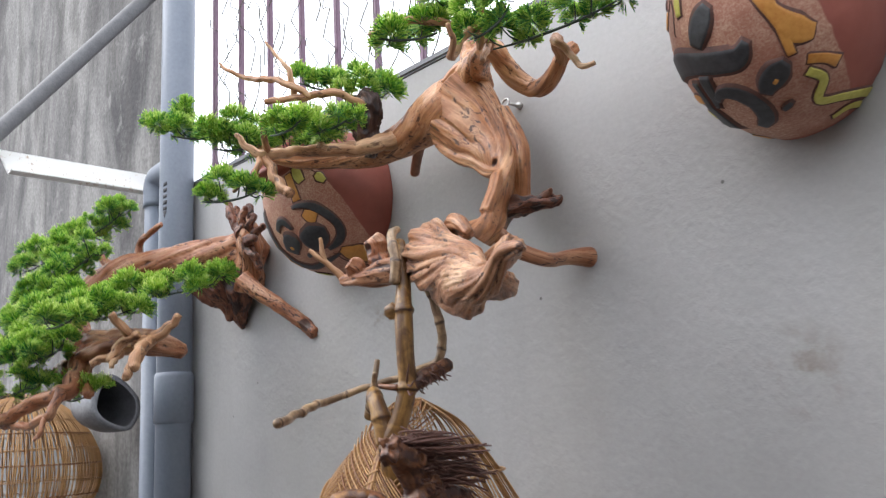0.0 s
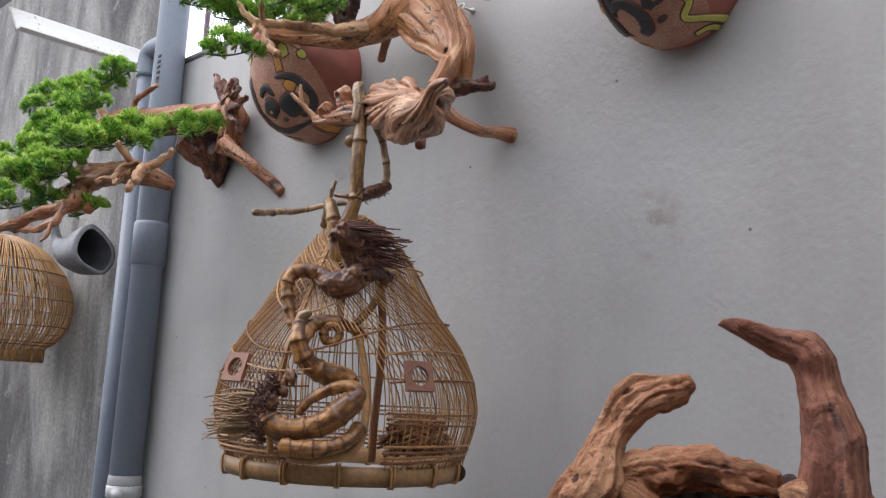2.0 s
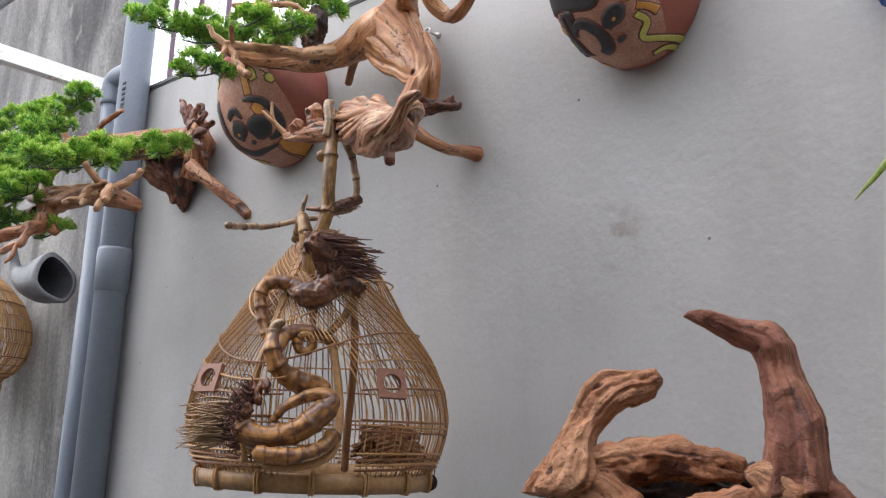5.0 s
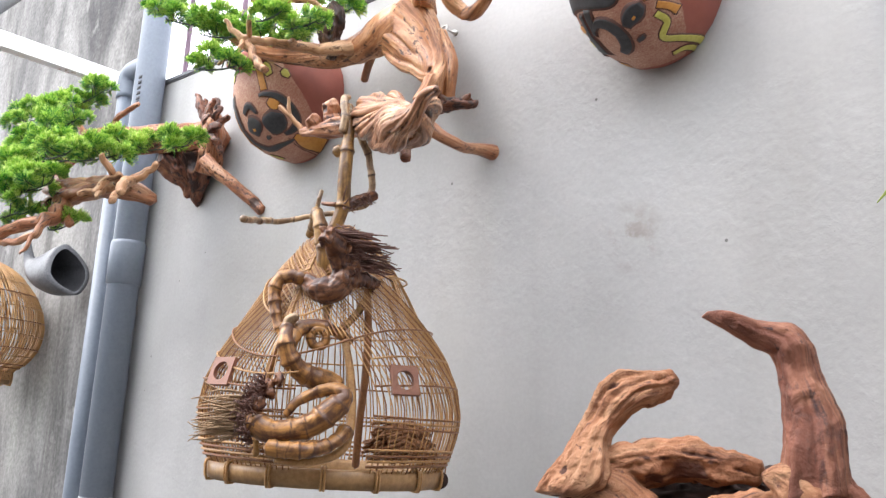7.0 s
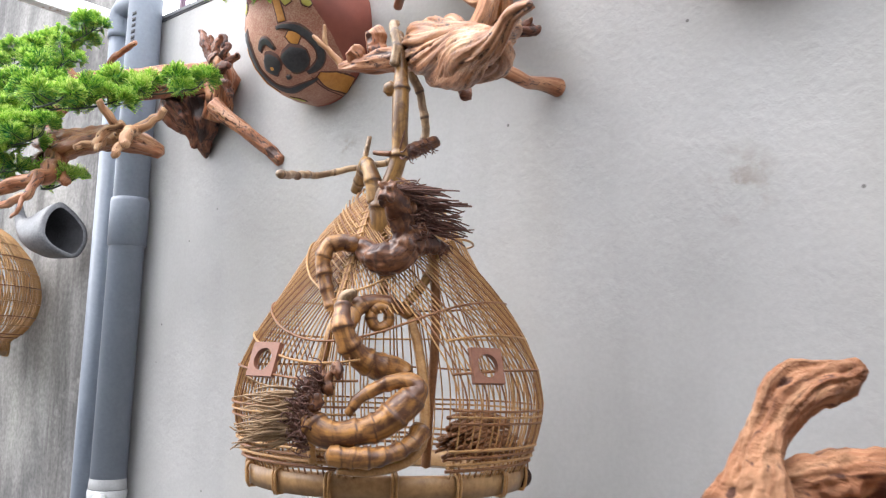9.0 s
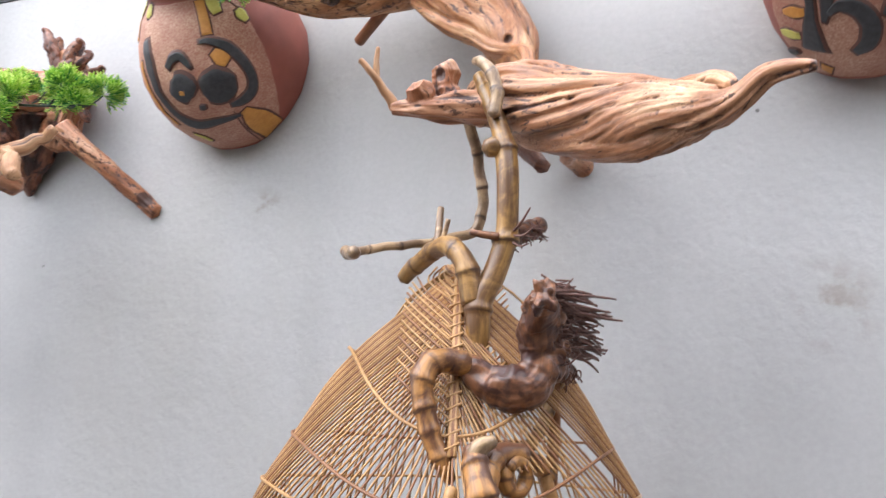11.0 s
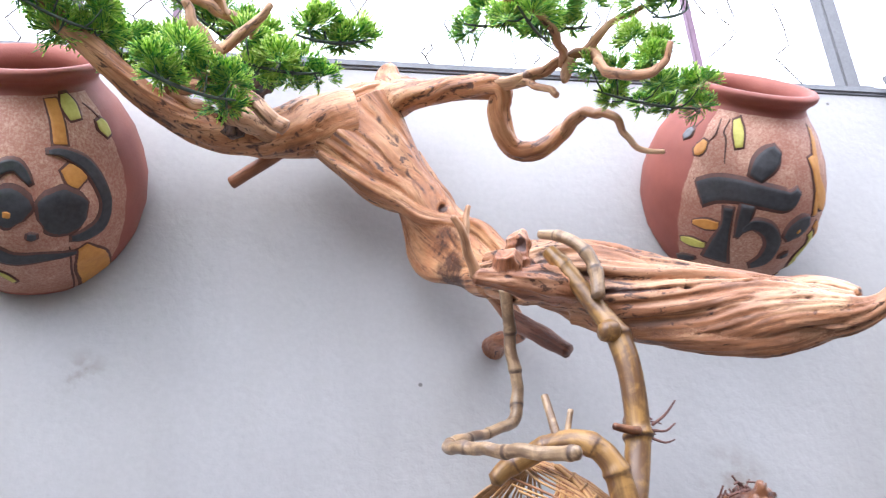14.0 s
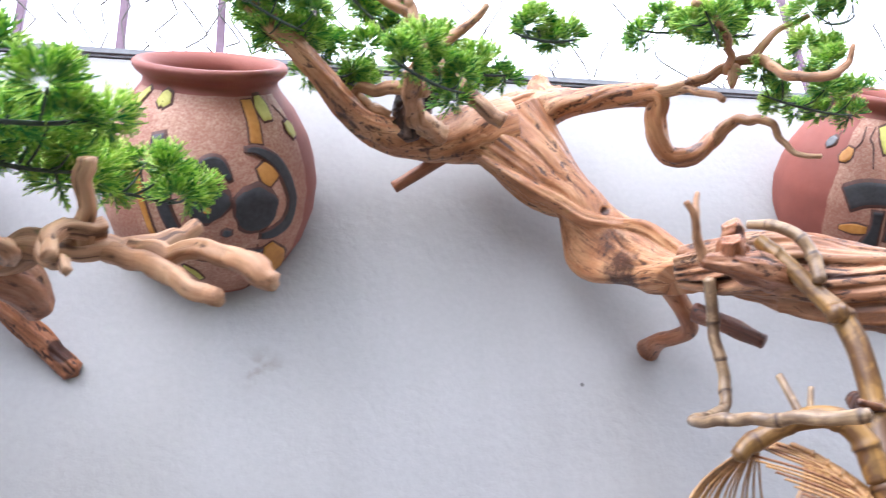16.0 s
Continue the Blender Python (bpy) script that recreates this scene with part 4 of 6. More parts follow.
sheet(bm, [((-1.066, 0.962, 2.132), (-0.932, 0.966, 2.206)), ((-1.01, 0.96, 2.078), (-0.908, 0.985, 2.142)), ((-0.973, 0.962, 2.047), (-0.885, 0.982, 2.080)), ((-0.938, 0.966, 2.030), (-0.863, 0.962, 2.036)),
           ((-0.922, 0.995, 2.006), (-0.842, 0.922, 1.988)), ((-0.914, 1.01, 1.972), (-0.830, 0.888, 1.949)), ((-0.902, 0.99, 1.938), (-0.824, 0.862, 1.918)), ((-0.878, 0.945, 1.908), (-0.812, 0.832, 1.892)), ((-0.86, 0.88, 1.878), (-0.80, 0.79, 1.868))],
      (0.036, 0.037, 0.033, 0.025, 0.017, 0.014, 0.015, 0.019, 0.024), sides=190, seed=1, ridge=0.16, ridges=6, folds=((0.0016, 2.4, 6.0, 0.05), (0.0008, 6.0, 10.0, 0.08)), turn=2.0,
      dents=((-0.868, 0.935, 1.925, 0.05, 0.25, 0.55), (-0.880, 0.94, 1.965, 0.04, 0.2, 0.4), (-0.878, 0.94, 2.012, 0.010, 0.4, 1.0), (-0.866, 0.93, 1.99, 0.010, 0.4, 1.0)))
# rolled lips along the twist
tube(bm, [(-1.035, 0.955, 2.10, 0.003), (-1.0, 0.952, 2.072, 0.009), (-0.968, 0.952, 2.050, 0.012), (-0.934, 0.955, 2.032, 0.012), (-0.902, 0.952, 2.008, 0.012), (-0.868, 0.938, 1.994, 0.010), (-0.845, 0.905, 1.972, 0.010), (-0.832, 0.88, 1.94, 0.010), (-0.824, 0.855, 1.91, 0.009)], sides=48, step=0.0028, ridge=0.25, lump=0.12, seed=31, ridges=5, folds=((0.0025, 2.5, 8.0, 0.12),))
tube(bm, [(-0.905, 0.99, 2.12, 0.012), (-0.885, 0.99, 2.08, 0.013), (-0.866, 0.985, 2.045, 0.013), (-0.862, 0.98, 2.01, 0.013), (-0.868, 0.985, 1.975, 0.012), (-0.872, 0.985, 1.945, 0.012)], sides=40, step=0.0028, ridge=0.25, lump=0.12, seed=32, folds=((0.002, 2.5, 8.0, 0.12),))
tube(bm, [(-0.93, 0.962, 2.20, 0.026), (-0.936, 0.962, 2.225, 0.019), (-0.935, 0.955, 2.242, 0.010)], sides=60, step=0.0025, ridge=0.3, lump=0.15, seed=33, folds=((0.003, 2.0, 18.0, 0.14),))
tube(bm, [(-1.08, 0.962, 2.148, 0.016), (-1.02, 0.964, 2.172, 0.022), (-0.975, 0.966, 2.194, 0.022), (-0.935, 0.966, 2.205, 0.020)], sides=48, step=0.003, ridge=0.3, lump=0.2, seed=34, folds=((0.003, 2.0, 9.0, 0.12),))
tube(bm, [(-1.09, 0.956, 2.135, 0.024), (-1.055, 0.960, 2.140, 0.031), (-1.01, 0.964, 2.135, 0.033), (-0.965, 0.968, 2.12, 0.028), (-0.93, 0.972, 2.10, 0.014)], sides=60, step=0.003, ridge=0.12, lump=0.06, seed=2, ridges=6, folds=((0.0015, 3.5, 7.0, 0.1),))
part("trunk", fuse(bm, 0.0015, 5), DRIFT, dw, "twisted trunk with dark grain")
bm = bmesh.new()
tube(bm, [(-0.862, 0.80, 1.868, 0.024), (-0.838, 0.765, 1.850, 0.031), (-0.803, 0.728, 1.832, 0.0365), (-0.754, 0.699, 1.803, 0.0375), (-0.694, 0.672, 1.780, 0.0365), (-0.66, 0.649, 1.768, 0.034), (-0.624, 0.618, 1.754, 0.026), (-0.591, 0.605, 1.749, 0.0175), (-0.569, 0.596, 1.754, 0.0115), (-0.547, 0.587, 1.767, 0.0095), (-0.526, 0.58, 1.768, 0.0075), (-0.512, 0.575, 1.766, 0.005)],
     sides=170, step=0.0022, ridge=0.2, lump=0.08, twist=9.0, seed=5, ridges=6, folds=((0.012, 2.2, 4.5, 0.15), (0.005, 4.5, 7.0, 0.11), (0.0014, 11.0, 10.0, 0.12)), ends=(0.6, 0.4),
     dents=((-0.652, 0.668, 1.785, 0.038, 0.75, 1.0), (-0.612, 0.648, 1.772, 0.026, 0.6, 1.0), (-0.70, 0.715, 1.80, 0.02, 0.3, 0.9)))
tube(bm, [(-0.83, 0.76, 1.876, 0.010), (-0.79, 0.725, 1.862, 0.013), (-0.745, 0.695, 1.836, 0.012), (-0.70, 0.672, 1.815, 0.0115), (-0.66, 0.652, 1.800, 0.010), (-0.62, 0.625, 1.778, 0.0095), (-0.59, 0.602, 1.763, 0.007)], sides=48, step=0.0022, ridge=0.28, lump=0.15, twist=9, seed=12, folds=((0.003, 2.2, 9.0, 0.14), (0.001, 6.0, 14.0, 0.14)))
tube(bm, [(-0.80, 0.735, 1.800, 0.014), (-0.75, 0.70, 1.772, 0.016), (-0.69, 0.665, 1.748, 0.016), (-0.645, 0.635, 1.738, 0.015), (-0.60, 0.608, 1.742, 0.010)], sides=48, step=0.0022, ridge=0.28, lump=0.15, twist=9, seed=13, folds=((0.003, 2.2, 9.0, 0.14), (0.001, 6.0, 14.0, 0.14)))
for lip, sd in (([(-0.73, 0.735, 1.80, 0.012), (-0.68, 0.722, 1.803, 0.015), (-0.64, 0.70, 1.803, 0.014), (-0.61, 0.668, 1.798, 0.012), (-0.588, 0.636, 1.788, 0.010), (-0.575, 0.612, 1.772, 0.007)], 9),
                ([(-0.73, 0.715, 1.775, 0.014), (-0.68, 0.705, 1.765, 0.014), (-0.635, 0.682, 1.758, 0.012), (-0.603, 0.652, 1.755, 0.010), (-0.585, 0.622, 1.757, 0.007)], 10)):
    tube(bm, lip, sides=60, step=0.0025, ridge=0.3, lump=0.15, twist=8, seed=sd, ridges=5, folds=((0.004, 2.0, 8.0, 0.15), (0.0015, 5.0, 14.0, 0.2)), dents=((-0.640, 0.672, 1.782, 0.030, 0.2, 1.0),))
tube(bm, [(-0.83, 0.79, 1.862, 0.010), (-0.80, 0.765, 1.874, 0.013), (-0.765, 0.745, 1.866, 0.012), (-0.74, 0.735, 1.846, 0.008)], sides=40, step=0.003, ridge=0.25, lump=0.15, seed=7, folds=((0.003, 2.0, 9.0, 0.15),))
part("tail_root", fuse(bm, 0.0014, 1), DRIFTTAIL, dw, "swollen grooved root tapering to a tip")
limb("branch", [(-0.955, 0.975, 2.185, 0.036), (-0.925, 0.955, 2.192, 0.026), (-0.89, 0.925, 2.181, 0.019), (-0.85, 0.897, 2.173, 0.017), (-0.806, 0.876, 2.158, 0.0158), (-0.804, 0.895, 2.137, 0.0150), (-0.796, 0.912, 2.115, 0.0142), (-0.779, 0.925, 2.098, 0.0135), (-0.752, 0.921, 2.094, 0.0126), (-0.729, 0.919, 2.106, 0.0118), (-0.712, 0.917, 2.122, 0.011), (-0.700, 0.930, 2.135, 0.0105)],
     DRIFT, dw, sides=40, step=0.003, ridge=0.2, lump=0.12, twist=14, seed=8, folds=((0.002, 2.0, 9.0, 0.12),))
limb("branch", [(-0.716, 0.917, 2.115, 0.0095), (-0.70, 0.893, 2.129, 0.0085), (-0.684, 0.868, 2.124, 0.007), (-0.667, 0.849, 2.107, 0.0055), (-0.653, 0.855, 2.091, 0.0045), (-0.642, 0.856, 2.072, 0.004), (-0.629, 0.852, 2.057, 0.0035), (-0.608, 0.844, 2.053, 0.003)], TWIG, dw, sides=10, step=0.004, lump=0.12, seed=9)
limb("branch", [(-0.815, 0.878, 2.160, 0.012), (-0.775, 0.83, 2.150, 0.008), (-0.727, 0.770, 2.144, 0.0065), (-0.728, 0.722, 2.085, 0.0058), (-0.704, 0.690, 2.055, 0.0052), (-0.684, 0.670, 2.061, 0.0042), (-0.678, 0.660, 2.08, 0.003)], TWIG, dw, sides=10, step=0.004, lump=0.2, seed=10)
limb("branch", [(-0.727, 0.770, 2.144, 0.0062), (-0.702, 0.740, 2.167, 0.0045), (-0.668, 0.720, 2.176, 0.003)], TWIG, dw, sides=8, step=0.004, lump=0.2, seed=11)
limb("branch", [(-0.745, 0.80, 2.146, 0.0062), (-0.762, 0.760, 2.143, 0.0055), (-0.785, 0.730, 2.151, 0.0053), (-0.820, 0.700, 2.151, 0.0053), (-0.851, 0.680, 2.141, 0.0046)], TWIG, dw, sides=10, step=0.004, lump=0.3, seed=12)
limb("branch", [(-0.805, 0.865, 2.158, 0.0058), (-0.775, 0.83, 2.135, 0.0048), (-0.759, 0.800, 2.101, 0.0038)], TWIG, dw, sides=8, step=0.004, lump=0.15, seed=13)
limb("branch", [(-0.74, 0.785, 2.14, 0.009), (-0.748, 0.79, 2.125, 0.007), (-0.752, 0.788, 2.112, 0.003)], TWIG, dw, sides=8, step=0.003, lump=0.4, seed=14)
limb("limb", [(-0.99, 0.968, 2.15, 0.048), (-1.04, 0.965, 2.145, 0.042), (-1.085, 0.955, 2.128, 0.034), (-1.13, 0.938, 2.113, 0.0275), (-1.172, 0.918, 2.106, 0.023), (-1.207, 0.886, 2.102, 0.0175), (-1.235, 0.842, 2.098, 0.016), (-1.262, 0.80, 2.103, 0.0145), (-1.294, 0.773, 2.122, 0.0132), (-1.335, 0.757, 2.155, 0.011), (-1.36, 0.75, 2.185, 0.008)],
     DRIFT, dw, "long bare limb", sides=48, step=0.003, ridge=0.14, lump=0.08, twist=8, seed=15, folds=((0.003, 2.0, 7.0, 0.1), (0.001, 5.0, 12.0, 0.12)))
limb("branch", [(-1.147, 0.915, 2.10, 0.018), (-1.140, 0.895, 2.133, 0.022), (-1.122, 0.885, 2.163, 0.024), (-1.112, 0.878, 2.182, 0.018), (-1.13, 0.872, 2.19, 0.008)], DRIFTDARK, dw, "charred dark knot", sides=60, step=0.0025, ridge=0.3, lump=0.35, seed=16, crag=0.5, folds=((0.005, 1.8, 14.0, 0.14),), dents=((-1.12, 0.862, 2.16, 0.014, 0.4, 1.0), (-1.14, 0.88, 2.125, 0.012, 0.3, 1.0)))
limb("branch", [(-1.10, 0.925, 2.113, 0.016), (-1.143, 0.860, 2.096, 0.0117), (-1.156, 0.800, 2.086, 0.0105), (-1.16, 0.745, 2.074, 0.0093), (-1.155, 0.695, 2.060, 0.0082), (-1.175, 0.675, 2.078, 0.0056), (-1.182, 0.662, 2.095, 0.0038)], TWIG, dw, sides=12, step=0.004, ridge=0.2, lump=0.15, seed=17)
limb("branch", [(-1.158, 0.70, 2.063, 0.0065), (-1.128, 0.697, 2.018, 0.0075), (-1.085, 0.70, 1.978, 0.0075)], TWIG, dw, "cut pale stub", sides=12, step=0.004, lump=0.1, seed=18, ends=(0.3, 0.1))
limb("branch", [(-1.158, 0.695, 2.060, 0.0055), (-1.15, 0.675, 2.022, 0.0053), (-1.19, 0.662, 2.002, 0.0036)], TWIG, dw, sides=10, step=0.004, lump=0.35, seed=19)
limb("branch", [(-1.157, 0.705, 2.065, 0.006), (-1.125, 0.68, 2.075, 0.005), (-1.10, 0.66, 2.095, 0.003)], TWIG, dw, sides=8, step=0.004, lump=0.3, seed=20)
limb("branch", [(-1.112, 0.868, 2.170, 0.0065), (-1.118, 0.82, 2.182, 0.0067), (-1.158, 0.780, 2.179, 0.0062), (-1.219, 0.740, 2.182, 0.005)], TWIG, dw, sides=10, step=0.004, lump=0.15, seed=21)
limb("branch", [(-1.150, 0.785, 2.178, 0.0057), (-1.181, 0.750, 2.207, 0.0052), (-1.258, 0.730, 2.237, 0.0045), (-1.292, 0.710, 2.258, 0.003), (-1.308, 0.700, 2.276, 0.0018)], TWIG, dw, sides=8, step=0.005, lump=0.15, seed=22)
limb("branch", [(-1.178, 0.770, 2.183, 0.0048), (-1.170, 0.760, 2.211, 0.0045), (-1.180, 0.750, 2.243, 0.0036), (-1.217, 0.740, 2.292, 0.0022)], TWIG, dw, sides=8, step=0.005, lump=0.15, seed=23)
limb("branch", [(-1.172, 0.90, 2.12, 0.010), (-1.215, 0.85, 2.118, 0.006), (-1.14, 0.80, 2.088, 0.009)], TWIG, dw, sides=10, step=0.005, lump=0.2, seed=24)
limb("peg", [(-1.06, 0.955, 2.118, 0.010), (-1.109, 0.984, 2.096, 0.009), (-1.147, 1.009, 2.081, 0.009)], DRIFTRED, dw, "short wooden peg", sides=12, step=0.005, lump=0.08, seed=25, ends=(0.2, 0.1))
limb("peg", [(-0.845, 0.885, 1.892, 0.014), (-0.815, 0.905, 1.86, 0.012), (-0.797, 0.935, 1.846, 0.0112), (-0.802, 0.968, 1.848, 0.0106), (-0.806, 0.995, 1.855, 0.0108), (-0.802, 1.03, 1.86, 0.0135), (-0.80, 1.053, 1.861, 0.0165)], DRIFTRED, dw, "wooden peg set in the wall", sides=14, step=0.005, lump=0.1, seed=26, ends=(0.2, 0.0))
limb("peg", [(-0.868, 0.93, 1.935, 0.016), (-0.845, 0.945, 1.935, 0.0125), (-0.822, 0.962, 1.939, 0.0093), (-0.802, 0.985, 1.941, 0.0085), (-0.795, 0.99, 1.948, 0.003)], BURL, dw, "dark splintered claw", sides=30, step=0.003, ridge=0.4, lump=0.5, seed=27, crag=0.5, folds=((0.003, 1.6, 15.0, 0.16),))
limb("peg", [(-0.825, 0.96, 1.938, 0.007), (-0.806, 0.972, 1.952, 0.005), (-0.798, 0.97, 1.957, 0.002)], BURL, dw, sides=16, step=0.003, lump=0.4, seed=127, crag=0.4)
limb("peg", [(-0.835, 0.845, 1.832, 0.012), (-0.812, 0.82, 1.805, 0.0108), (-0.788, 0.80, 1.778, 0.009)], BURL, dw, "dark cut stub", sides=12, step=0.004, ridge=0.2, lump=0.2, seed=28, ends=(0.2, 0.05))
bm = bmesh.new()
tube(bm, [(-0.80, 0.715, 1.818, 0.022), (-0.83, 0.70, 1.815, 0.0175), (-0.855, 0.688, 1.812, 0.0155), (-0.885, 0.676, 1.811, 0.0115), (-0.917, 0.67, 1.812, 0.007)], sides=40, step=0.002, ridge=0.2, lump=0.25, seed=30, folds=((0.0025, 2.0, 12.0, 0.14),))
tube(bm, [(-0.858, 0.695, 1.815, 0.0145), (-0.866, 0.692, 1.838, 0.0115), (-0.866, 0.688, 1.852, 0.0125), (-0.871, 0.684, 1.861, 0.009)], sides=40, step=0.002, ridge=0.3, lump=0.5, seed=31, crag=0.35, folds=((0.003, 1.6, 20.0, 0.16),), ends=(0.2, -0.6), dents=((-0.866, 0.672, 1.845, 0.009, 0.3, 1.0),))
tube(bm, [(-0.882, 0.678, 1.812, 0.010), (-0.886, 0.668, 1.824, 0.0105), (-0.889, 0.66, 1.83, 0.008)], sides=32, step=0.002, ridge=0.3, lump=0.5, seed=32, crag=0.35, ends=(0.2, -0.6), dents=((-0.888, 0.658, 1.832, 0.007, 0.3, 1.0),))
part("stump", fuse(bm, 0.0013, 1), DRIFTRED, dw, "broken stub with hollow ends")
limb("twig", [(-0.915, 0.672, 1.812, 0.0058), (-0.922, 0.661, 1.827, 0.0046), (-0.930, 0.648, 1.840, 0.0038), (-0.941, 0.636, 1.854, 0.0028)], TWIG, dw, sides=8, step=0.004, lump=0.1, seed=33)
limb("twig", [(-0.928, 0.650, 1.838, 0.0035), (-0.926, 0.645, 1.852, 0.003), (-0.924, 0.641, 1.868, 0.002)], TWIG, dw, sides=8, step=0.004, lump=0.1, seed=34)
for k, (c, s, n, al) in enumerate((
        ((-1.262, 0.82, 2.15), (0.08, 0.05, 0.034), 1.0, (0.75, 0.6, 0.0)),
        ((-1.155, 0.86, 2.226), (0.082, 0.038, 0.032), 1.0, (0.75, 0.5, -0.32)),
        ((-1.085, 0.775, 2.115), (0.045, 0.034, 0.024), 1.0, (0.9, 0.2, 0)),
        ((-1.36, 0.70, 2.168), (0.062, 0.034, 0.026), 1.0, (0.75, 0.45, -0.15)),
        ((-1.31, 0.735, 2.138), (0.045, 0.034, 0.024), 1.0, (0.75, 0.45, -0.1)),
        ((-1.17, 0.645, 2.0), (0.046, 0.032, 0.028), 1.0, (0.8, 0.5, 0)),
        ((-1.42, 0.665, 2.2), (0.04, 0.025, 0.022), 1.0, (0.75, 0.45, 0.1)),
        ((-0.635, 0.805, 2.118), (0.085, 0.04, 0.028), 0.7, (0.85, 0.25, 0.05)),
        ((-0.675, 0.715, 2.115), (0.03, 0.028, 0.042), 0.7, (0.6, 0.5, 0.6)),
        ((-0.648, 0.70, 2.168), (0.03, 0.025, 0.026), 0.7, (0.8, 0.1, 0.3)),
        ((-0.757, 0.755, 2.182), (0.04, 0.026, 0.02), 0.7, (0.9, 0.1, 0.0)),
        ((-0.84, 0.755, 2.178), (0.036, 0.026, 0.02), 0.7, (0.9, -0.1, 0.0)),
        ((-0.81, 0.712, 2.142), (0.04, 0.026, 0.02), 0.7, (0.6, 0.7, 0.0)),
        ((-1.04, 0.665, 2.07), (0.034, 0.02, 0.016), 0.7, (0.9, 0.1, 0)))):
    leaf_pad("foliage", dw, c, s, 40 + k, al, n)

# ---- driftwood beside the pipe ----
ld = thing("driftwood_root", (-1.8, 1.05, 2.0), "red-brown root driftwood on the wall with green cypress pads", "driftwood")
bm = bmesh.new()
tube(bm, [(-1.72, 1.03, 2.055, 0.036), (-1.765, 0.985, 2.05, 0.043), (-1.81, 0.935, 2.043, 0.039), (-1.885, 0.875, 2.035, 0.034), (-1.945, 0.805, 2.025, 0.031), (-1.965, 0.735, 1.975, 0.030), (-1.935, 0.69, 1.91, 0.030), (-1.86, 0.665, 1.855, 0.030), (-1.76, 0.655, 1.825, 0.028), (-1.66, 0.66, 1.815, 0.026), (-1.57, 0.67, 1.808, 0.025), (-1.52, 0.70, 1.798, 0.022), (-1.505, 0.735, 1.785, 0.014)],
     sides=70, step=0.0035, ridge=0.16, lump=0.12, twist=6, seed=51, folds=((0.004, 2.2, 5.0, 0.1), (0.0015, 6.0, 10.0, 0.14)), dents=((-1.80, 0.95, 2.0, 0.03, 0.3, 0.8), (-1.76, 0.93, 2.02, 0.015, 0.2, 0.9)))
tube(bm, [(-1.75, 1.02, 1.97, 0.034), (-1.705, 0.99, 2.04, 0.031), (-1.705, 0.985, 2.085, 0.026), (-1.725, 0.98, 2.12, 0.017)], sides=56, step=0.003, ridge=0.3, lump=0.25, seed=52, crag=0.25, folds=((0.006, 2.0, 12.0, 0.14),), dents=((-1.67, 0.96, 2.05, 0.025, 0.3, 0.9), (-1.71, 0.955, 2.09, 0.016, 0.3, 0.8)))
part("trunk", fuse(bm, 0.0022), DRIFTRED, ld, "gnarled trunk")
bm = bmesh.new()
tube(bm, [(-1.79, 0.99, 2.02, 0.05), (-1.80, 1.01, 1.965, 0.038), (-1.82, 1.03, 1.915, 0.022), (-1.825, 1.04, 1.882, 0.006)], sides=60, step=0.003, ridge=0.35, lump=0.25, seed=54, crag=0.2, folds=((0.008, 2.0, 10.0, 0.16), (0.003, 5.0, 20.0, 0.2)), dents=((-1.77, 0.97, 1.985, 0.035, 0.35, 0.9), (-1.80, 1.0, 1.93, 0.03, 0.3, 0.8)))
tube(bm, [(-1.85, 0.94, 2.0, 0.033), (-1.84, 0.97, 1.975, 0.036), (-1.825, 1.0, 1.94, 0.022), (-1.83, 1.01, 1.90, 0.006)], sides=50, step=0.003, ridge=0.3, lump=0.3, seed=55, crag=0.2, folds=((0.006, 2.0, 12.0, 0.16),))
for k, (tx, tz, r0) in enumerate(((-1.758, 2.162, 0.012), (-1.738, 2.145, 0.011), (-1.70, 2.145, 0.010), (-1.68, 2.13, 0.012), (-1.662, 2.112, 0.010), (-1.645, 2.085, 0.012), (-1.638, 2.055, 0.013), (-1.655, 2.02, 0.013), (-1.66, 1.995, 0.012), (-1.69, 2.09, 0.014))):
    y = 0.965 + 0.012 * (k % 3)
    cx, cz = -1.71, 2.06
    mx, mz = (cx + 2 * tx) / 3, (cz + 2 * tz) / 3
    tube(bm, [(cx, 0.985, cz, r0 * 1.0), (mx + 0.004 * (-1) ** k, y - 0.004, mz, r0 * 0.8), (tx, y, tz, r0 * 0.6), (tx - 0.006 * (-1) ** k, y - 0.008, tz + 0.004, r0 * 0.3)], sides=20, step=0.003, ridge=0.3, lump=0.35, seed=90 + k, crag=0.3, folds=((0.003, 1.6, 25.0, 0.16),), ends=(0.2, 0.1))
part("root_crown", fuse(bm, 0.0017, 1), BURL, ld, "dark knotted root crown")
limb("twig", [(-1.69, 0.965, 1.972, 0.019), (-1.655, 0.98, 1.94, 0.0165), (-1.615, 1.005, 1.905, 0.0155), (-1.57, 1.035, 1.865, 0.0145), (-1.537, 1.049, 1.835, 0.013)], DRIFTRED, ld, "thick bare root", sides=40, step=0.0035, ridge=0.18, lump=0.12, twist=8, seed=56, folds=((0.003, 2.0, 8.0, 0.12), (0.001, 5.0, 16.0, 0.15)), dents=((-1.55, 1.03, 1.855, 0.02, 0.2, 0.8),))
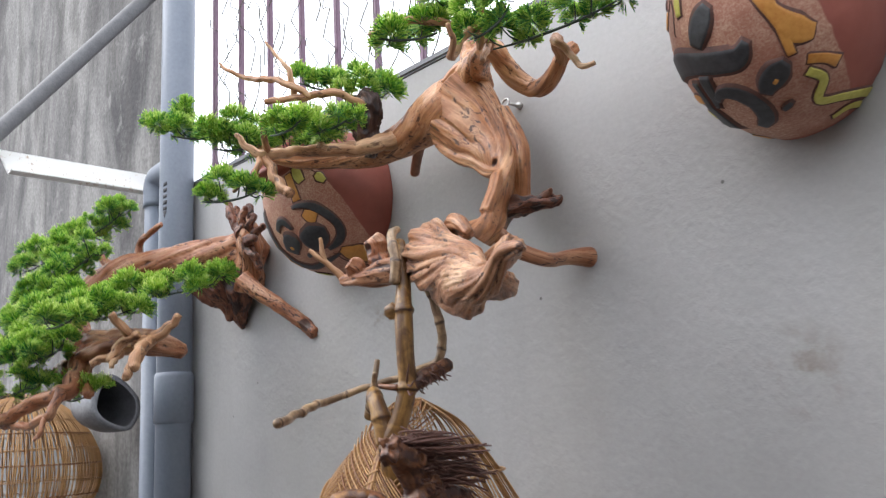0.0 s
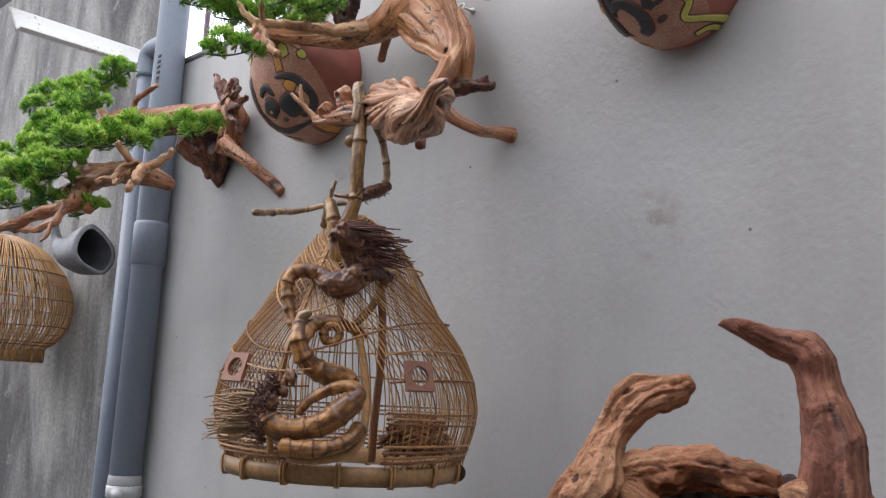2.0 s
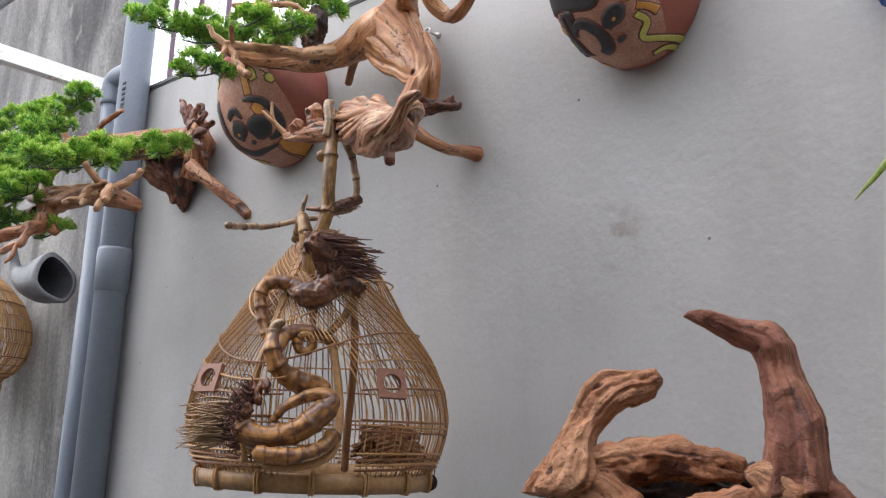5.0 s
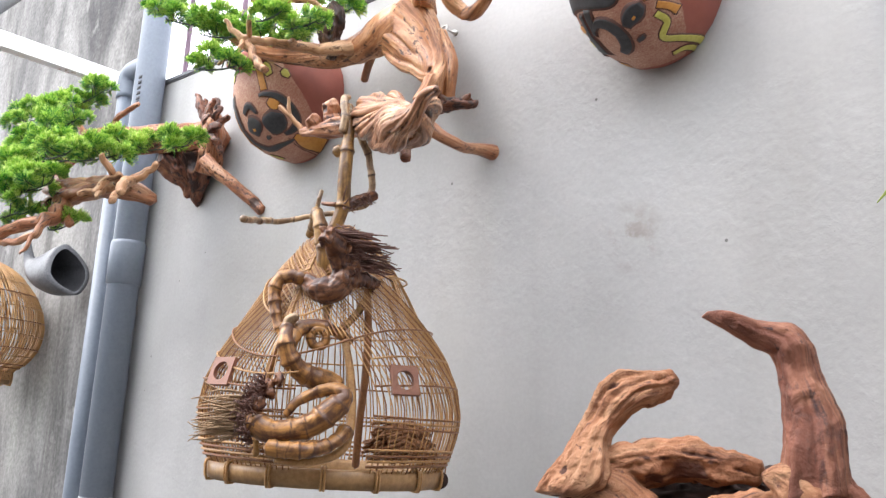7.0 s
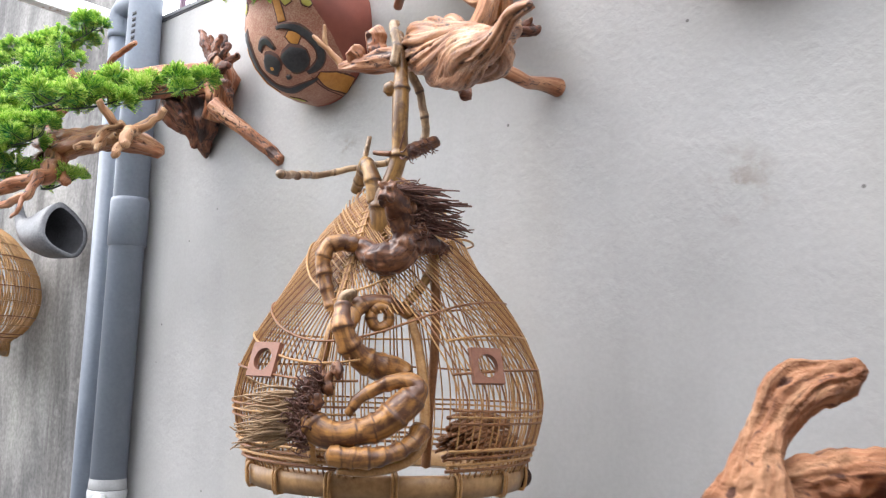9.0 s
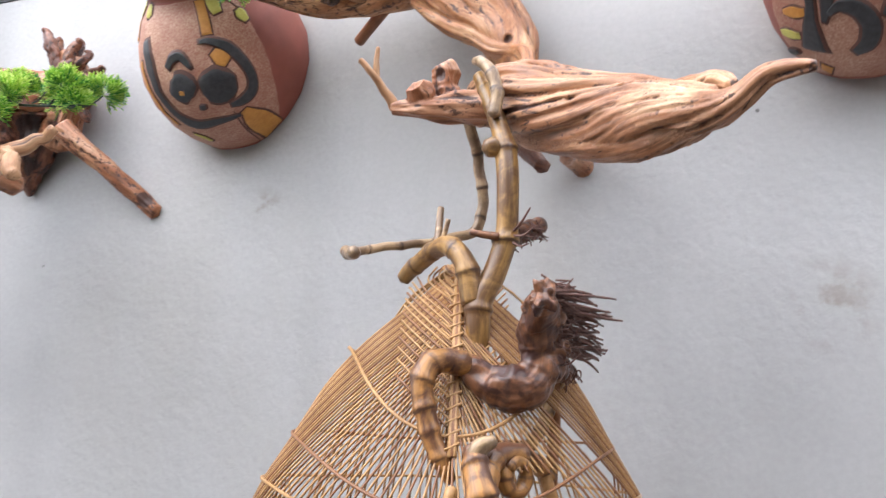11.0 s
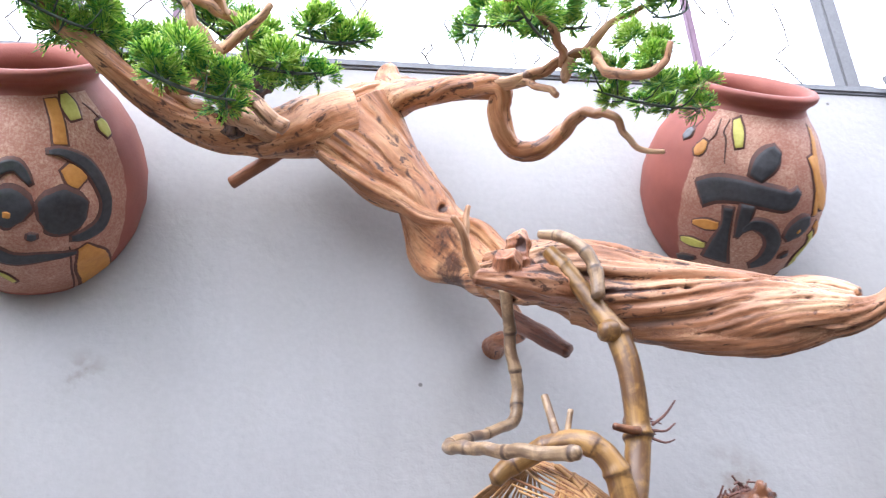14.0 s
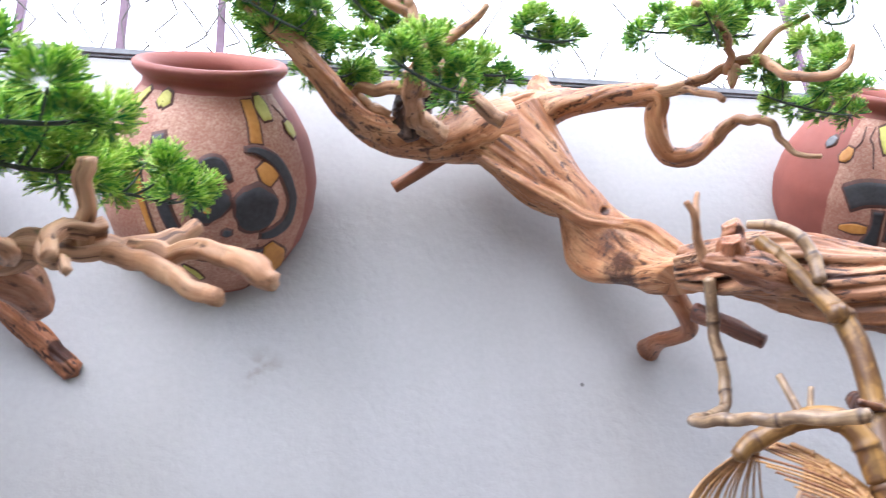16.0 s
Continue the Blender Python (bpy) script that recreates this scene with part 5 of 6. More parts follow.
for k, rows in enumerate((
        [(-1.93, 0.82, 2.02, 0.0108), (-1.925, 0.825, 2.06, 0.0094), (-1.91, 0.825, 2.09, 0.0080), (-1.852, 0.825, 2.098, 0.0071), (-1.808, 0.825, 2.105, 0.0063)],
        [(-1.59, 0.66, 1.812, 0.018), (-1.652, 0.630, 1.795, 0.020), (-1.72, 0.612, 1.775, 0.0205), (-1.76, 0.605, 1.768, 0.019)],
        [(-1.53, 0.67, 1.80, 0.015), (-1.456, 0.63, 1.793, 0.0105), (-1.414, 0.64, 1.797, 0.0098), (-1.395, 0.652, 1.812, 0.0085), (-1.374, 0.66, 1.829, 0.0075)],
        [(-1.44, 0.635, 1.792, 0.0095), (-1.405, 0.61, 1.775, 0.0085), (-1.385, 0.595, 1.755, 0.008), (-1.372, 0.58, 1.738, 0.0075), (-1.349, 0.562, 1.722, 0.0065)],
        [(-1.42, 0.635, 1.792, 0.0095), (-1.385, 0.61, 1.778, 0.0085), (-1.347, 0.58, 1.764, 0.009), (-1.325, 0.567, 1.745, 0.0095), (-1.313, 0.56, 1.733, 0.007)],
        [(-1.53, 0.65, 1.80, 0.0108), (-1.50, 0.60, 1.77, 0.0076), (-1.505, 0.565, 1.758, 0.0047)],
        [(-1.455, 0.63, 1.79, 0.0085), (-1.450, 0.60, 1.812, 0.007), (-1.449, 0.575, 1.838, 0.0065)],
        [(-1.76, 0.645, 1.83, 0.022), (-1.68, 0.61, 1.775, 0.0169), (-1.623, 0.570, 1.724, 0.0143), (-1.677, 0.530, 1.703, 0.0123), (-1.731, 0.490, 1.676, 0.0103), (-1.829, 0.460, 1.656, 0.0064)],
        [(-1.70, 0.62, 1.79, 0.0140), (-1.645, 0.610, 1.738, 0.0136), (-1.60, 0.600, 1.713, 0.009)],
        [(-1.623, 0.560, 1.724, 0.0102), (-1.614, 0.530, 1.674, 0.0079), (-1.700, 0.510, 1.664, 0.0071), (-1.838, 0.490, 1.682, 0.0054)],
        [(-1.614, 0.530, 1.679, 0.0050), (-1.609, 0.520, 1.650, 0.0039), (-1.636, 0.520, 1.637, 0.0030)],
        [(-1.44, 0.62, 1.804, 0.0087), (-1.469, 0.60, 1.787, 0.0072), (-1.466, 0.58, 1.759, 0.0057)],
        [(-1.463, 0.61, 1.798, 0.0078), (-1.474, 0.595, 1.772, 0.0062), (-1.453, 0.58, 1.748, 0.0042)],
        [(-1.94, 0.79, 2.01, 0.02), (-1.98, 0.77, 2.045, 0.0108), (-2.0, 0.76, 2.07, 0.0055)])):
    limb("branch", rows, (DRIFTRED, TWIG)[2 <= k <= 6 or k in (11, 12)], ld, sides=22, step=0.004, ridge=0.22, lump=0.28, seed=60 + k, ends=(0.3, 0.1), kink=0.006, folds=((0.002, 2.0, 12.0, 0.14),))
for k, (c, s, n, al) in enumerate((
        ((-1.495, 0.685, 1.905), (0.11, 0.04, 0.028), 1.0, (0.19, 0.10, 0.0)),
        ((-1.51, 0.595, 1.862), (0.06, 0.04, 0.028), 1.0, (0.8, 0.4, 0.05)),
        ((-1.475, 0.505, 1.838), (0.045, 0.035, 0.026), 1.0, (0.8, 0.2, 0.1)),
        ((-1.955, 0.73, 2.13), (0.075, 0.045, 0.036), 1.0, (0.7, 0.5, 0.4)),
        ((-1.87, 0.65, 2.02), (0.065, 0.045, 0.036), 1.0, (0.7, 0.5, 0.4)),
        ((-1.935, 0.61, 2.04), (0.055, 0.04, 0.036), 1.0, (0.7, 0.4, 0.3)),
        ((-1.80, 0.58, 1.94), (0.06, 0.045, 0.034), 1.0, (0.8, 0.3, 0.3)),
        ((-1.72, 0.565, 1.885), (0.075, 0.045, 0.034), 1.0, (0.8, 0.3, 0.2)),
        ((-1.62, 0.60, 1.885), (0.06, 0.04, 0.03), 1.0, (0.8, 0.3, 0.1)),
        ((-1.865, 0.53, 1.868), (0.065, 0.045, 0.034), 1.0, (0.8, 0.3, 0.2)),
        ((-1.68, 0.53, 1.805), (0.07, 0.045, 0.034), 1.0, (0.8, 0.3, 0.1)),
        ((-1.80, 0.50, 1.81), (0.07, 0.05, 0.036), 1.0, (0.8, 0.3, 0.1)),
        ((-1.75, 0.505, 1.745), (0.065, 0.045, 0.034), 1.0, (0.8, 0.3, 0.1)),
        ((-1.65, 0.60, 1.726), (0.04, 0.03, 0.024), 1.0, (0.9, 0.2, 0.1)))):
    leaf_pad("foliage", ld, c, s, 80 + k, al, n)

# ---- dry root piece that reaches out low over the yard ----
rd = thing("driftwood_stump", (-0.2, 0.66, 1.05), "dry red-brown root wood with two upturned arms", "driftwood")
bm = bmesh.new()
RDF = ((0.006, 2.0, 7.0, 0.12), (0.0022, 4.0, 14.0, 0.12))
tube(bm, [(-0.330, 0.632, 1.268, 0.014), (-0.29, 0.632, 1.243, 0.025), (-0.236, 0.635, 1.226, 0.036), (-0.179, 0.64, 1.228, 0.036), (-0.131, 0.648, 1.242, 0.036), (-0.09, 0.658, 1.252, 0.036), (-0.05, 0.665, 1.258, 0.032), (-0.016, 0.67, 1.272, 0.012)], sides=100, step=0.0028, ridge=0.28, lump=0.25, twist=5, seed=101, crag=0.36, facet=(5, 0.5), folds=RDF, dents=((-0.287, 0.615, 1.25, 0.042, 0.35, 0.9),))
tube(bm, [(-0.30, 0.665, 1.23, 0.03), (-0.25, 0.66, 1.19, 0.05), (-0.18, 0.665, 1.18, 0.055), (-0.11, 0.675, 1.20, 0.052), (-0.05, 0.68, 1.23, 0.035)], sides=70, step=0.003, ridge=0.3, lump=0.3, seed=102, crag=0.2, folds=RDF)
tube(bm, [(-0.18, 0.68, 1.17, 0.055), (-0.19, 0.78, 1.08, 0.05), (-0.20, 0.92, 1.04, 0.045), (-0.20, 1.052, 1.03, 0.05)], sides=40, step=0.006, ridge=0.2, lump=0.2, seed=103, crag=0.2)
body_bm, bm = bm, bmesh.new()
sheet(bm, [((-0.169, 0.632, 1.456), (-0.163, 0.632, 1.461)), ((-0.148, 0.64, 1.444), (-0.143, 0.64, 1.462)), ((-0.128, 0.655, 1.429), (-0.123, 0.655, 1.454)), ((-0.113, 0.666, 1.419), (-0.103, 0.666, 1.451)), ((-0.111, 0.672, 1.412), (-0.088, 0.672, 1.449)), ((-0.109, 0.675, 1.404), (-0.073, 0.675, 1.431)),
           ((-0.106, 0.674, 1.391), (-0.068, 0.674, 1.404)), ((-0.102, 0.67, 1.37), (-0.055, 0.67, 1.378)), ((-0.098, 0.665, 1.337), (-0.041, 0.665, 1.352)), ((-0.096, 0.66, 1.317), (-0.038, 0.66, 1.326)), ((-0.102, 0.655, 1.27), (-0.034, 0.655, 1.285))],
      (0.004, 0.009, 0.011, 0.013, 0.015, 0.016, 0.017, 0.02, 0.024, 0.026, 0.028), sides=120, seed=104, ridge=0.45, ridges=3, crag=0.0045, folds=((0.003, 1.6, 5.0, 0.08),),
      dents=((-0.066, 0.655, 1.406, 0.012, 0.3, 0.5), (-0.05, 0.63, 1.35, 0.05, 0.12, 0.3)))
tube(bm, [(-0.05, 0.665, 1.285, 0.02), (-0.03, 0.662, 1.275, 0.015), (-0.014, 0.662, 1.262, 0.011), (-0.006, 0.66, 1.256, 0.005)], sides=40, step=0.003, ridge=0.3, lump=0.25, seed=108, crag=0.15, folds=((0.003, 1.6, 12.0, 0.12),))
part("arm", fuse(bm, 0.0016, 1), MAROON, rd)
bm = bmesh.new()
sheet(bm, [((-0.354, 0.61, 1.262), (-0.30, 0.61, 1.262)), ((-0.345, 0.615, 1.277), (-0.275, 0.615, 1.279)), ((-0.331, 0.625, 1.301), (-0.276, 0.625, 1.299)), ((-0.323, 0.64, 1.325), (-0.286, 0.64, 1.320)), ((-0.315, 0.655, 1.356), (-0.284, 0.655, 1.341)), ((-0.31, 0.67, 1.383), (-0.266, 0.67, 1.361)),
           ((-0.296, 0.69, 1.397), (-0.253, 0.69, 1.372)), ((-0.267, 0.705, 1.399), (-0.241, 0.705, 1.382)), ((-0.247, 0.715, 1.406), (-0.236, 0.715, 1.395))],
      (0.010, 0.017, 0.019, 0.017, 0.016, 0.017, 0.016, 0.012, 0.007), sides=140, seed=105, ridge=0.6, ridges=4, crag=0.008, folds=((0.003, 1.8, 7.0, 0.05),),
      dents=((-0.268, 0.675, 1.388, 0.022, 0.4, 0.12), (-0.29, 0.66, 1.385, 0.01, 0.35, 0.7), (-0.318, 0.605, 1.29, 0.008, 0.35, 0.9)))
part("arm", fuse(bm, 0.0016, 1), DRIFTMATTE, rd)
bm = body_bm
tube(bm, [(-0.325, 0.632, 1.285, 0.017), (-0.293, 0.65, 1.293, 0.021), (-0.262, 0.67, 1.299, 0.025), (-0.226, 0.68, 1.307, 0.0235), (-0.192, 0.69, 1.304, 0.0215), (-0.165, 0.70, 1.302, 0.0175), (-0.142, 0.71, 1.298, 0.013)], sides=90, step=0.0028, ridge=0.25, lump=0.25, seed=106, crag=0.36, facet=(4, 0.5), folds=RDF, dents=((-0.20, 0.66, 1.285, 0.032, 0.35, 0.95), (-0.235, 0.655, 1.278, 0.018, 0.25, 0.9)))
tube(bm, [(-0.315, 0.635, 1.278, 0.016), (-0.28, 0.645, 1.27, 0.022), (-0.255, 0.65, 1.255, 0.022), (-0.235, 0.65, 1.24, 0.02)], sides=50, step=0.003, ridge=0.25, lump=0.25, seed=109, crag=0.16, folds=RDF)
tube(bm, [(-0.105, 0.632, 1.30, 0.008), (-0.09, 0.640, 1.296, 0.020), (-0.074, 0.648, 1.275, 0.028)], sides=50, step=0.003, ridge=0.25, lump=0.25, seed=107, crag=0.14, folds=RDF)
part("root_body", fuse(bm, 0.0018), DRIFTMATTE, rd)
# dark backing body, added as the shade under the root's brow
limb("hollow", [(-0.28, 0.725, 1.262, 0.022), (-0.21, 0.735, 1.262, 0.032), (-0.15, 0.742, 1.266, 0.03), (-0.10, 0.735, 1.27, 0.02)], HOLLOWSHADE, rd, "dark mass standing for the shade in the hollow", sides=60, step=0.003, ridge=0.6, lump=0.5, seed=110, crag=0.6, dents=((-0.19, 0.70, 1.265, 0.13, 0.1, 1.0),))


# ---- baskets ----
def cane(rows, r, seed=0, sides=5, step=0.012):
    return tube(bmesh.new(), [(*p, r) for p in rows], sides=sides, step=step, ends=(0.3, 0.3), seed=seed)


def basket(at, profile, ribs, hoops, base, label, lean=0.30, rib_r=0.0013, gap=None, trim=None, spine=None):
    """A cane cage: ribs from the base ring to the neck, hoops round them. profile: rows (z, radius); gap: (angle, half width, z) left open below z."""
    zs, rr = [p[0] for p in profile], [p[1] for p in profile]
    top, low = zs[-1], zs[0]
    b = thing("basket", (at[0], at[1], base[0]), label, "basket")

    def rad(z):
        return float(np.interp(z, zs, rr))

    def rib_rows(z0, z1=top):
        rows = []
        for k in range(15):
            z = z0 + (z1 - z0) * k / 14
            a = lean * (z - low) / (top - low)
            rows.append((at[0] + rad(z) * math.cos(a), at[1] + rad(z) * math.sin(a), z))
        return rows

    rng = random.Random(12)
    long_rib = part("rib", cane(rib_rows(low), rib_r), CANE, b)
    short_rib = None
    half_rib = part("rib", cane(rib_rows(low, trim or top), rib_r), CANE, b)
    half_rib.rotation_euler.z = 2 * math.pi / ribs
    for k in range(2, ribs):
        a = 2 * math.pi * k / ribs + 0.02 * math.sin(k * 5.1)
        src = half_rib if k % 2 else long_rib
        if spine and abs((a - spine[0] + math.pi) % (2 * math.pi) - math.pi) < spine[1]:
            side = (2 * math.pi * k / ribs - spine[0] + math.pi) % (2 * math.pi) - math.pi
            in_gap = gap and abs((a - gap[0] + math.pi) % (2 * math.pi) - math.pi) < gap[1]
            z0, end = (gap[2] if in_gap else low), spine[2] + (top - spine[2]) * min(1.0, abs(side) / spine[1]) ** 0.75
            last, over = min(top - 0.002, end + (0.05 if k % 2 else 0.012)), 0.0012 if side > 0 else -0.0012
            rows = []
            for i in range(19):
                z = z0 + (last - z0) * i / 18
                u = max(0.0, (z - 1.34) / (end - 1.34))
                b2 = spine[0] + side * (1 - u ** 1.7) if u < 1 else spine[0] - math.copysign(min(1.1, (z - end) * 1.1 / max(rad(z), 0.03)), side)
                rows.append((at[0] + (rad(z) + over) * math.cos(b2), at[1] + (rad(z) + over) * math.sin(b2), z))
            part("rib", cane(rows, rib_r * rng.uniform(0.78, 0.92)), (CANE, CANE, CANEDARK)[k % 3], b)
            continue
        if gap and abs((a + lean * 0.3 - gap[0] + math.pi) % (2 * math.pi) - math.pi) < gap[1]:
            if not short_rib:
                short_rib = part("rib", cane(rib_rows(gap[2]), rib_r), CANE, b)
                src = short_rib
                short_rib.rotation_euler.z = a
                continue
            src = short_rib
        o = src.copy()
        scene.collection.objects.link(o)
        o.parent = b
        o.rotation_euler.z = a
    for z, thick, mat in hoops:
        rows = []
        dip = max(0.0, min(0.085, 0.5 * (z - 1.35))) if spine else 0.0
        cut = gap and z < gap[2]
        a0, a1 = (gap[0] + gap[1], gap[0] + 2 * math.pi - gap[1]) if cut else (0.0, 2 * math.pi)
        for k in range(61):
            a = a0 + (a1 - a0) * k / 60
            d = ((a - spine[0] + math.pi) % (2 * math.pi) - math.pi) if spine else 0.0
            h = z - dip * math.exp(-(d / 0.72) ** 2) + 0.0015 * math.sin(a * 3 + z * 50)
            rows.append((at[0] + (rad(h) + thick) * math.cos(a), at[1] + (rad(h) + thick) * math.sin(a), h))
        part("hoop", cane(rows, thick, step=0.02), mat, b)
    z0, z1, r0, r1 = base
    bm = bmesh.new()
    revolve(bm, [(r0 - 0.008, z0 + 0.004), (r0, z0), (r0 + 0.004, (z0 + z1) / 2), (r1, z1), (r1 - 0.01, z1 + 0.002), (r0 - 0.014, z1 - 0.004), (r0 - 0.012, z0 + 0.004)], at, 64)
    part("base_band", bm, CANEBAND, b, "split-bamboo base band")
    for k in range(15):
        a = 2 * math.pi * k / 15 + 0.1
        for da in (-0.012, 0.012):
            bm = bmesh.new()
            rows = [((r0 - 0.012) , z0 + 0.002), (r0 + 0.004, z0 - 0.001), (r0 + 0.0075, (z0 + z1) / 2), (r1 + 0.003, z1 + 0.001), (r1 - 0.010, z1 + 0.005)]
            tube(bm, [(at[0] + r * math.cos(a + da), at[1] + r * math.sin(a + da), z, 0.0022) for r, z in rows], sides=5, step=0.01)
            part("binding", bm, CANE, b)
    return b, rad


BX, BY = -0.861, 0.738
PROFILE = [(1.256, 0.184), (1.270, 0.192), (1.29, 0.200), (1.315, 0.207), (1.345, 0.210), (1.387, 0.203), (1.431, 0.184), (1.477, 0.157), (1.52, 0.133), (1.562, 0.108), (1.595, 0.085), (1.62, 0.064), (1.638, 0.044), (1.650, 0.024), (1.654, 0.008)]
HOOPS = [(1.268, 0.0022, CANEDARK), (1.275, 0.0022, CANE), (1.282, 0.002, CANEDARK), (1.290, 0.002, CANE), (1.322, 0.0016, CANEDARK), (1.330, 0.0016, CANE), (1.338, 0.0016, CANEDARK), (1.387, 0.0016, CANEDARK), (1.431, 0.0016, CANE), (1.477, 0.0016, CANEDARK), (1.562, 0.0017, CANE)]
cage, cage_r = basket((BX, BY), PROFILE, 132, HOOPS, (1.233, 1.259, 0.183, 0.187), "woven golden cane cage basket hung under the driftwood", gap=(radians(-40), 0.27, 1.45), rib_r=0.0013, trim=1.60, spine=(radians(-69), radians(125), 1.475), lean=0.12)
SP = radians(-69)
for da in (-0.035, 0.0, 0.035):
    bm = bmesh.new()
    tube(bm, [(BX + (cage_r(z) + 0.003) * math.cos(SP + da * 0.06 / max(cage_r(z), 0.03)), BY + (cage_r(z) + 0.003) * math.sin(SP + da * 0.06 / max(cage_r(z), 0.03)), z, 0.0021) for z in (1.46, 1.50, 1.54, 1.58, 1.61, 1.63, 1.645)], sides=6, step=0.012)
    part("spine", bm, (CANE, CANEDARK)[da == 0.0], cage)
for k in range(16):
    z = 1.468 + 0.011 * k
    bm = bmesh.new()
    tube(bm, [(BX + (cage_r(z + e) + 0.0045) * math.cos(SP + w / max(cage_r(z), 0.02)), BY + (cage_r(z + e) + 0.0045) * math.sin(SP + w / max(cage_r(z), 0.02)), z + e, 0.0014) for w, e in ((-0.006, -0.003), (0.0, 0.0), (0.006, 0.003))], sides=5, step=0.006)
    part("binding", bm, CANE, cage)


# solid dark stub in place of the shaded opening of the band
bm = bmesh.new()
ea = radians(38)
tube(bm, [(BX + 0.184 * math.cos(ea + d), BY + 0.184 * math.sin(ea + d), 1.245, r) for d, r in ((-0.06, 0.0135), (0.0, 0.0138), (0.03, 0.013), (0.05, 0.010))], sides=16, step=0.004, ends=(0.1, 0.05))
part("band_end", bm, HOLLOWSHADE, cage, "dark plug for the shade in the open base band end")
bm = bmesh.new()
tube(bm, [(BX + 0.192 * math.cos(ea + d), BY + 0.192 * math.sin(ea + d), z, 0.0012) for d, z in ((-0.02, 1.255), (0.05, 1.268), (0.10, 1.285), (0.06, 1.298), (0.0, 1.285), (0.03, 1.262))], sides=6, step=0.006)
part("tie_wire", bm, CANEDARK, cage, "loose twist of tying wire")


def square_plate(angle, z, size, tilt, swing=0.0):
    """A thin square of wood with a round hole, tied to the ribs."""
    face = angle + swing
    n = Vector((math.cos(face) * math.cos(tilt), math.sin(face) * math.cos(tilt), math.sin(tilt)))
    u = Vector((-math.sin(face), math.cos(face), 0))
    w = n.cross(u)
    c = Vector((BX, BY, z)) + Vector((math.cos(angle), math.sin(angle), 0)) * (cage_r(z) + 0.004)
    bm = bmesh.new()
    rows = []
    for d in (0.0035, -0.0035):
        inner, outer = [], []
        for k in range(32):
            a = 2 * math.pi * k / 32
            ca, sa = math.cos(a), math.sin(a)
            m = max(abs(ca), abs(sa))
            inner.append(bm.verts.new(c + n * d + (u * ca + w * sa) * size * 0.33))
            outer.append(bm.verts.new(c + n * d + (u * ca + w * sa) * size * 0.5 / m))
        rows += [inner, outer]
    order = [rows[0], rows[1], rows[3], rows[2], rows[0]]
    for a, b in zip(order[:-1], order[1:]):
        for k in range(32):
            bm.faces.new((a[k], a[(k + 1) % 32], b[(k + 1) % 32], b[k]))
    part("hole_plate", bm, PLATE, cage, "square red-brown plate with a round hole", smooth=False)


square_plate(radians(-94), 1.391, 0.043, 0.30, radians(12))
square_plate(radians(-11), 1.391, 0.044, 0.30, radians(-6))
bm = bmesh.new()
rng = random.Random(9)
for k in range(170):
    a = radians(6 + rng.uniform(-13, 13))
    r = rng.uniform(0.13, 0.182)
    z = 1.272 + 0.056 * max(0.0, 1 - ((r - 0.155) / 0.032) ** 2) * rng.random() ** 0.6
    p = Vector((BX + r * math.cos(a), BY + r * math.sin(a), z))
    d = Vector((-math.sin(a), math.cos(a), rng.uniform(-0.1, 0.1))) * 0.03
    tube(bm, [(*(p - d), 0.0024), (*(p + Vector((0, 0, 0.006))), 0.003), (*(p + d), 0.0024)], sides=5, step=0.01)
tagged(part("straw_nest", bm, CANEDARK, cage, "small bundle of brown straw"), kind="stuff")

OX, OY = -2.86, 0.857
ONION = [(1.40, 0.17), (1.425, 0.165), (1.45, 0.20), (1.50, 0.235), (1.56, 0.247), (1.62, 0.238), (1.68, 0.21), (1.74, 0.16), (1.78, 0.105), (1.80, 0.05)]
basket((OX, OY), ONION, 140, [(z, 0.002, m) for z, m in ((1.44, CANEDARK), (1.45, CANEDARK), (1.475, CANE), (1.5, CANEDARK), (1.545, CANE), (1.59, CANEDARK), (1.635, CANE), (1.68, CANEDARK), (1.72, CANE), (1.765, CANEDARK))], (1.385, 1.425, 0.165, 0.168), "round brown cane basket hung on the old wall", lean=0.1, rib_r=0.0024)

# ---- bamboo sculpture hooked over the driftwood ----
bb = thing("bamboo_sculpture", (-0.79, 0.66, 1.27), "varnished bamboo and rhizome sculpture hooked over the driftwood", "sculpture")
limb("culm", [(-0.832, 0.70, 1.85, 0.0075), (-0.818, 0.69, 1.822, 0.0092), (-0.802, 0.678, 1.785, 0.0092), (-0.791, 0.667, 1.756, 0.0110), (-0.786, 0.663, 1.73, 0.0112), (-0.785, 0.662, 1.70, 0.0108), (-0.786, 0.664, 1.665, 0.0108), (-0.795, 0.66, 1.63, 0.0112), (-0.806, 0.652, 1.60, 0.012), (-0.807, 0.652, 1.57, 0.0112), (-0.81, 0.661, 1.54, 0.0106), (-0.812, 0.668, 1.518, 0.0095), (-0.813, 0.671, 1.50, 0.0065), (-0.80, 0.66, 1.465, 0.006)], BAMBOO, bb, "thick upright culm", sides=20, step=0.0022, nodes=(1.83, 1.753, 1.66, 1.594, 1.525, 1.47), seed=1, lump=0.05, swell=0.26)
limb("culm", [(-0.803, 0.665, 1.79, 0.0068), (-0.801, 0.667, 1.816, 0.0066), (-0.809, 0.669, 1.839, 0.0064), (-0.824, 0.681, 1.857, 0.0058), (-0.838, 0.702, 1.869, 0.0045)], BAMPALE, bb, "pale curled tip", sides=14, step=0.0025, nodes=0.03, seed=2)
